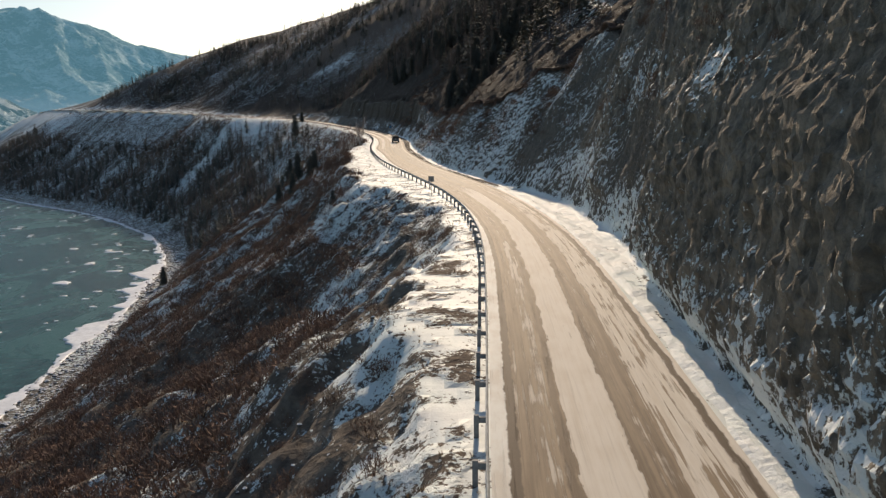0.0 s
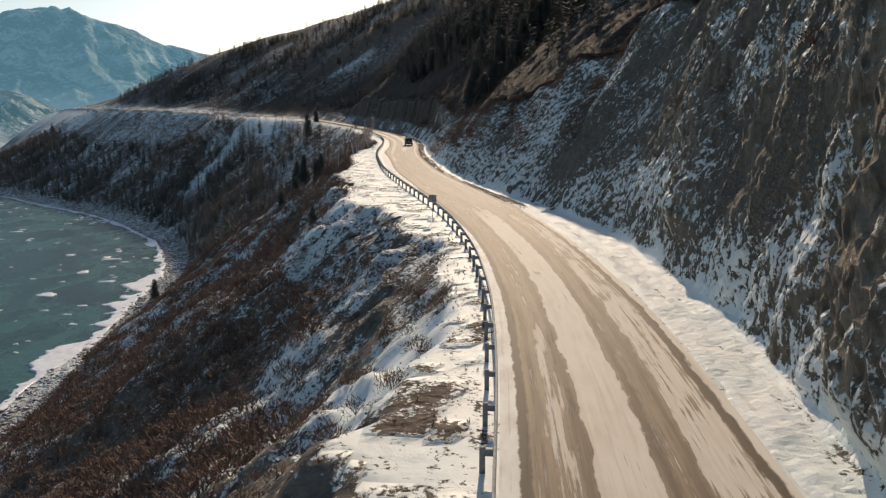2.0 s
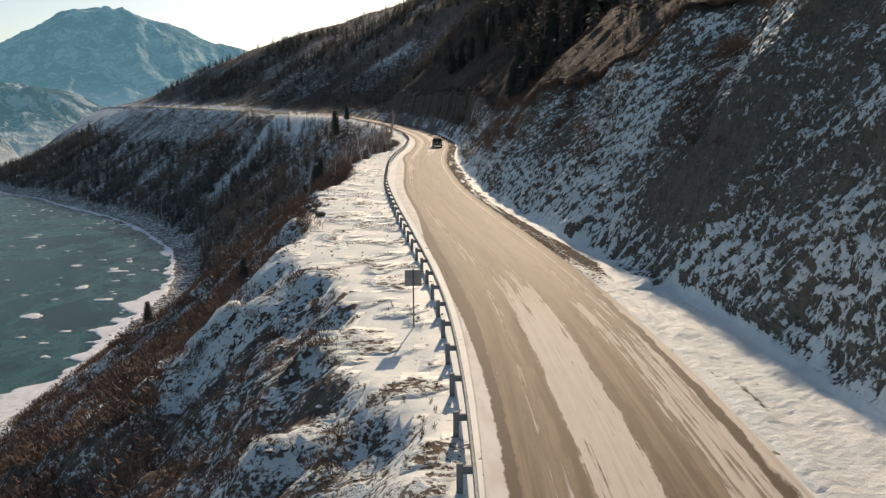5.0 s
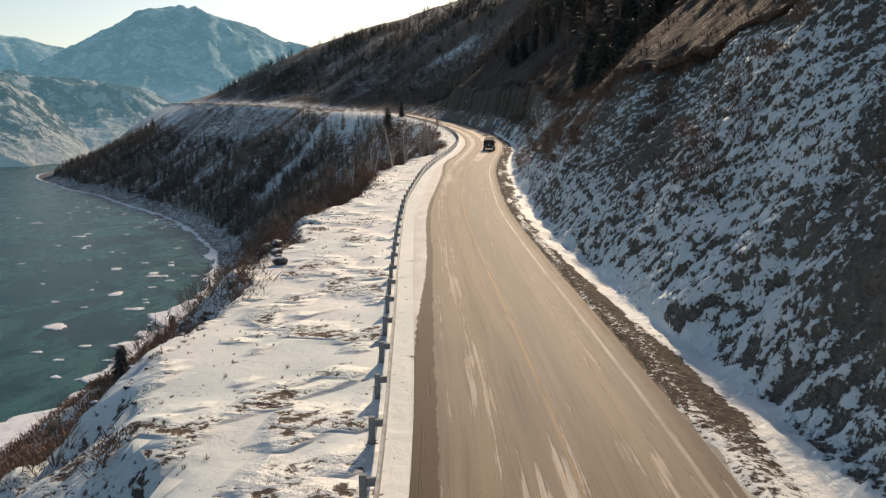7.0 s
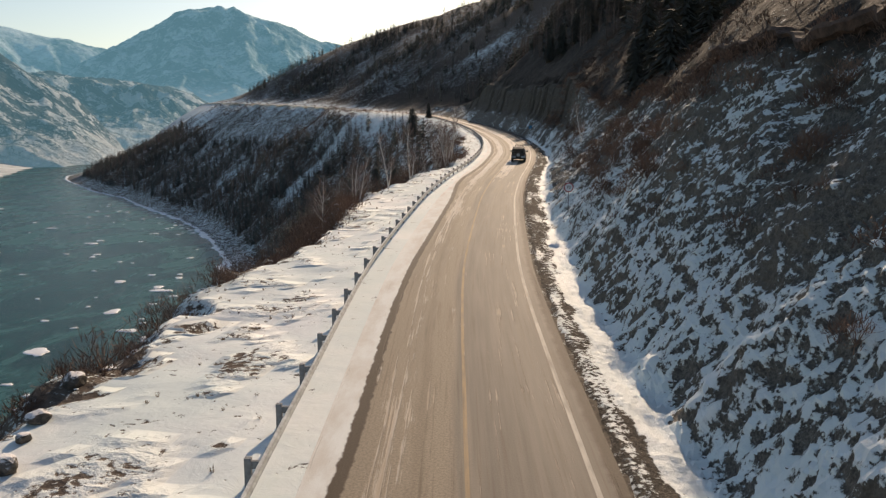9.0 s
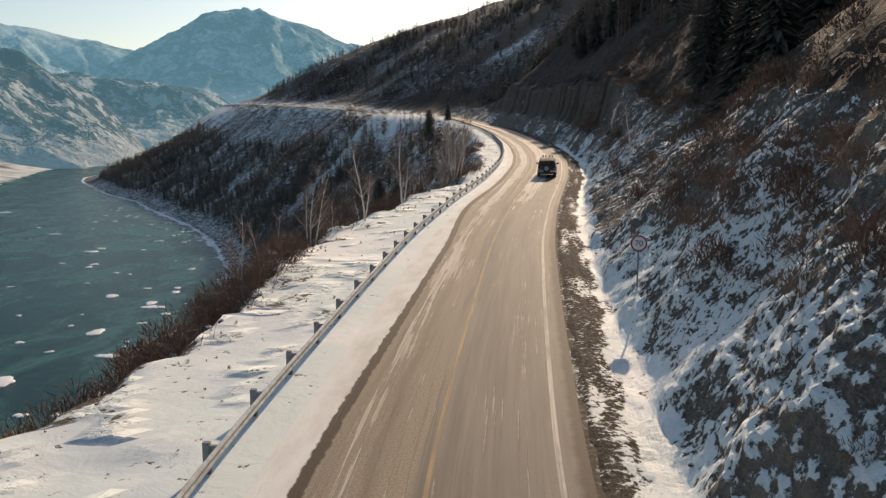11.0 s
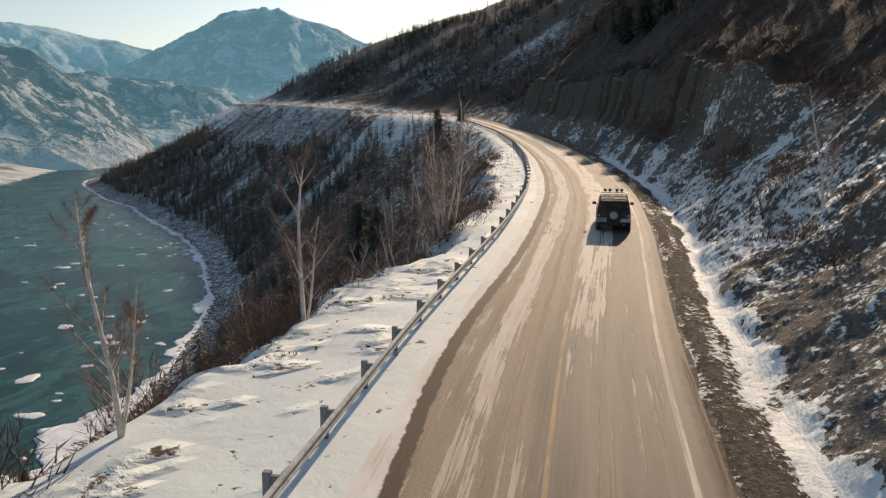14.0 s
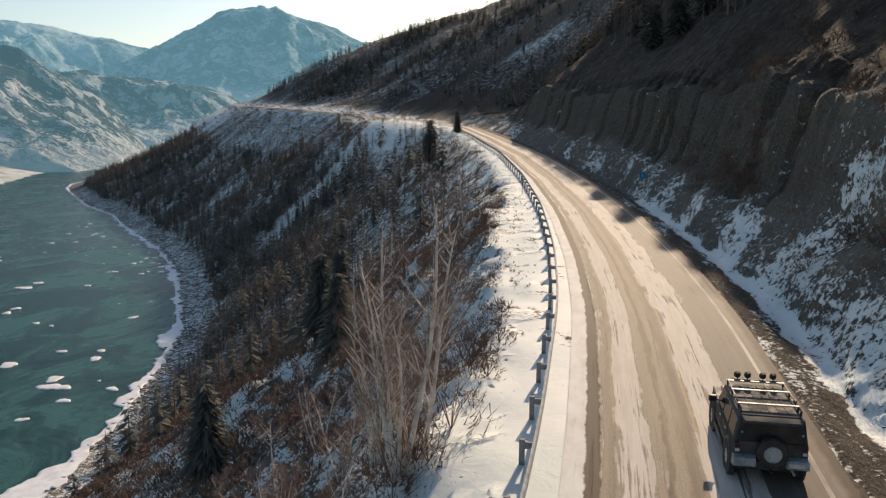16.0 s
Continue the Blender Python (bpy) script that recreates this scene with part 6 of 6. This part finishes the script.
    part("number_plate", done(box_bm(0.42, 0.015, 0.11, (0.66, -2.53, 0.74), 0.004), "number_plate", PLATE), car, "plain pale number plate")
    part("exhaust", rod((0.62, -2.45, 0.44), (0.62, -1.9, 0.46), 0.035, ALLOY, "exhaust"), car)
    part("tow_hook", done(box_bm(0.08, 0.16, 0.08, (0, -2.5, 0.52), 0.015), "tow_hook", BLACK_TRIM), car)
    # spare wheel on the tailgate
    spare = part("spare_wheel", ring_mesh("spare_wheel", TYRE, 0.42, 0.22, 0.26, 40, True), car)
    spare.matrix_basis = pose(0.0, -2.46, 1.05, 0, 0, -90)
    part("rim", rim_mesh(0.25, 0.2), spare, "round alloy rim")
    part("rim_ring", ring_mesh("rim_ring", ALLOY, 0.265, 0.215, 0.30, 36), spare)
    carrier = part("wheel_carrier", done(box_bm(0.24, 0.16, 0.3, (0, -2.34, 1.05), 0.02), "wheel_carrier", BLACK_TRIM), car)
    # flanks
    for s in (-1, 1):
        for a, b, inset in ((-2.05, -1.25, 0.0), (-1.13, -0.28, 0.0), (-0.16, 0.60, 0.10)):
            lo, hi = 1.29, 1.80
            xl, xh = s * 0.972, s * 0.885
            c = [(xl, a, lo), (xl, b + inset, lo), (xh, b - inset * 0.9, hi), (xh, a, hi)]
            part("side_window", quad_panel(c if s > 0 else [c[1], c[0], c[3], c[2]], 0.012, GLASS, "side_window"), car, "dark tinted side window")
        for a, b in ((-1.20, -0.24), (-0.20, 0.86)):
            c = [(s * 0.998, a, 0.64), (s * 0.998, b, 0.64), (s * 1.003, b, 1.22), (s * 1.003, a, 1.22)]
            door = part("door", quad_panel(c if s > 0 else [c[1], c[0], c[3], c[2]], 0.012, PAINT, "door"), car)
            part("handle", done(box_bm(0.035, 0.17, 0.035, (s * 1.03, a + 0.16, 1.12), 0.01), "handle", ALLOY), door)
        part("side_step", rod((s * 1.0, -1.15, 0.42), (s * 1.0, 1.0, 0.42), 0.05, BLACK_TRIM, "side_step"), car)
        part("rub_strip", done(box_bm(0.03, 2.0, 0.07, (s * 1.015, -0.15, 0.80), 0.01), "rub_strip", BLACK_TRIM), car)
        for wy in (-1.52, 1.50):
            arch = part("wheel_arch", ring_mesh("wheel_arch", BLACK_TRIM, 0.56, 0.47, 0.16, 36), car)
            arch.matrix_basis = pose(s * 0.97, wy, 0.47)
            well = part("wheel_well", ring_mesh("wheel_well", BLACK_TRIM, 0.50, 0.1, 0.10, 28), car)
            well.matrix_basis = pose(s * 0.93, wy, 0.47)
            wheel = part("wheel", ring_mesh("wheel", TYRE, 0.45, 0.23, 0.30, 40, True), car)
            wheel.matrix_basis = pose(s * 0.90, wy, 0.45, 0, 0, 0 if s > 0 else 180)
            part("rim", rim_mesh(0.235, 0.22), wheel)
        mirror = part("mirror", done(box_bm(0.24, 0.12, 0.19, (s * 1.18, 0.62, 1.38), 0.03), "mirror", BLACK_TRIM), car)
        part("mirror_arm", rod((s * 0.96, 0.66, 1.30), (s * 1.10, 0.63, 1.34), 0.025, BLACK_TRIM, "mirror_arm"), mirror)
        part("mirror_glass", done(box_bm(0.19, 0.01, 0.14, (s * 1.18, 0.555, 1.38), 0.004), "mirror_glass", GLASS), mirror)
        part("head_lamp", done(box_bm(0.24, 0.06, 0.2, (s * 0.66, 2.27, 1.0), 0.03), "head_lamp", LAMP_CLEAR), car)
        part("tow_loop", rod((s * 0.5, 2.28, 0.62), (s * 0.5, 2.42, 0.62), 0.03, CHROME, "tow_loop"), car)
    part("windscreen", quad_panel([(0.86, 0.965, 1.29), (-0.86, 0.965, 1.29), (-0.78, 0.655, 1.82), (0.78, 0.655, 1.82)], 0.012, GLASS, "windscreen"), car, "dark windscreen")
    part("grille", done(box_bm(1.1, 0.04, 0.26, (0, 2.285, 0.98), 0.02), "grille", CHROME), car)
    for i in range(7):
        part("grille_slot", done(box_bm(0.08, 0.02, 0.2, (-0.42 + 0.14 * i, 2.31, 0.98), 0.005), "grille_slot", BLACK_TRIM), car)
    part("front_bumper", loft([(2.2, 0.97, 0.95, 0.52, 0.76), (2.44, 0.86, 0.84, 0.54, 0.74)], BLACK_TRIM, "front_bumper", 0.04), car)
    # roof rack with cross bars and four round lamps
    rack = part("roof_rack", rod((-0.80, -1.98, 2.09), (-0.80, 0.45, 2.09), 0.022, BLACK_TRIM, "roof_rack"), car)
    part("side_rail", rod((0.80, -1.98, 2.09), (0.80, 0.45, 2.09), 0.022, BLACK_TRIM, "side_rail"), rack)
    for by in (-1.55, -0.45, 0.30):
        part("cross_bar", done(box_bm(1.66, 0.10, 0.035, (0, by, 2.10), 0.012), "cross_bar", RACK), rack, "pale aluminium cross bar")
    for s in (-1, 1):
        for fy in (-1.9, -1.55, -0.45, 0.38):
            part("rack_foot", done(box_bm(0.05, 0.08, 0.15, (s * 0.80, fy, 2.02), 0.012), "rack_foot", BLACK_TRIM), rack)
    part("lamp_bar", rod((-0.72, 0.42, 2.10), (0.72, 0.42, 2.10), 0.02, BLACK_TRIM, "lamp_bar"), rack)
    for lx in (-0.52, -0.22, 0.22, 0.52):
        bm = bmesh.new()
        turn_y = Matrix.Translation((lx, 0.44, 2.24)) @ Matrix.Rotation(math.pi / 2, 4, "X")
        bmesh.ops.create_cone(bm, cap_ends=True, segments=24, radius1=0.105, radius2=0.075, depth=0.11, matrix=turn_y)
        lamp = part("spot_lamp", done(bm, "spot_lamp", SPOT, False), car, "round black auxiliary lamp")
        part("lamp_foot", rod((lx, 0.43, 2.09), (lx, 0.44, 2.16), 0.016, BLACK_TRIM, "lamp_foot"), lamp)
    car.matrix_basis = pose(x, y, z, tilt, 0, turn)


CAR_AT = 241.2
c, r = road_frame(CAR_AT)
spot = c + r * 1.55
make_vehicle(spot[0], spot[1], spot[2] + 0.01, math.degrees(math.atan2(r[1], r[0])), 2.2)
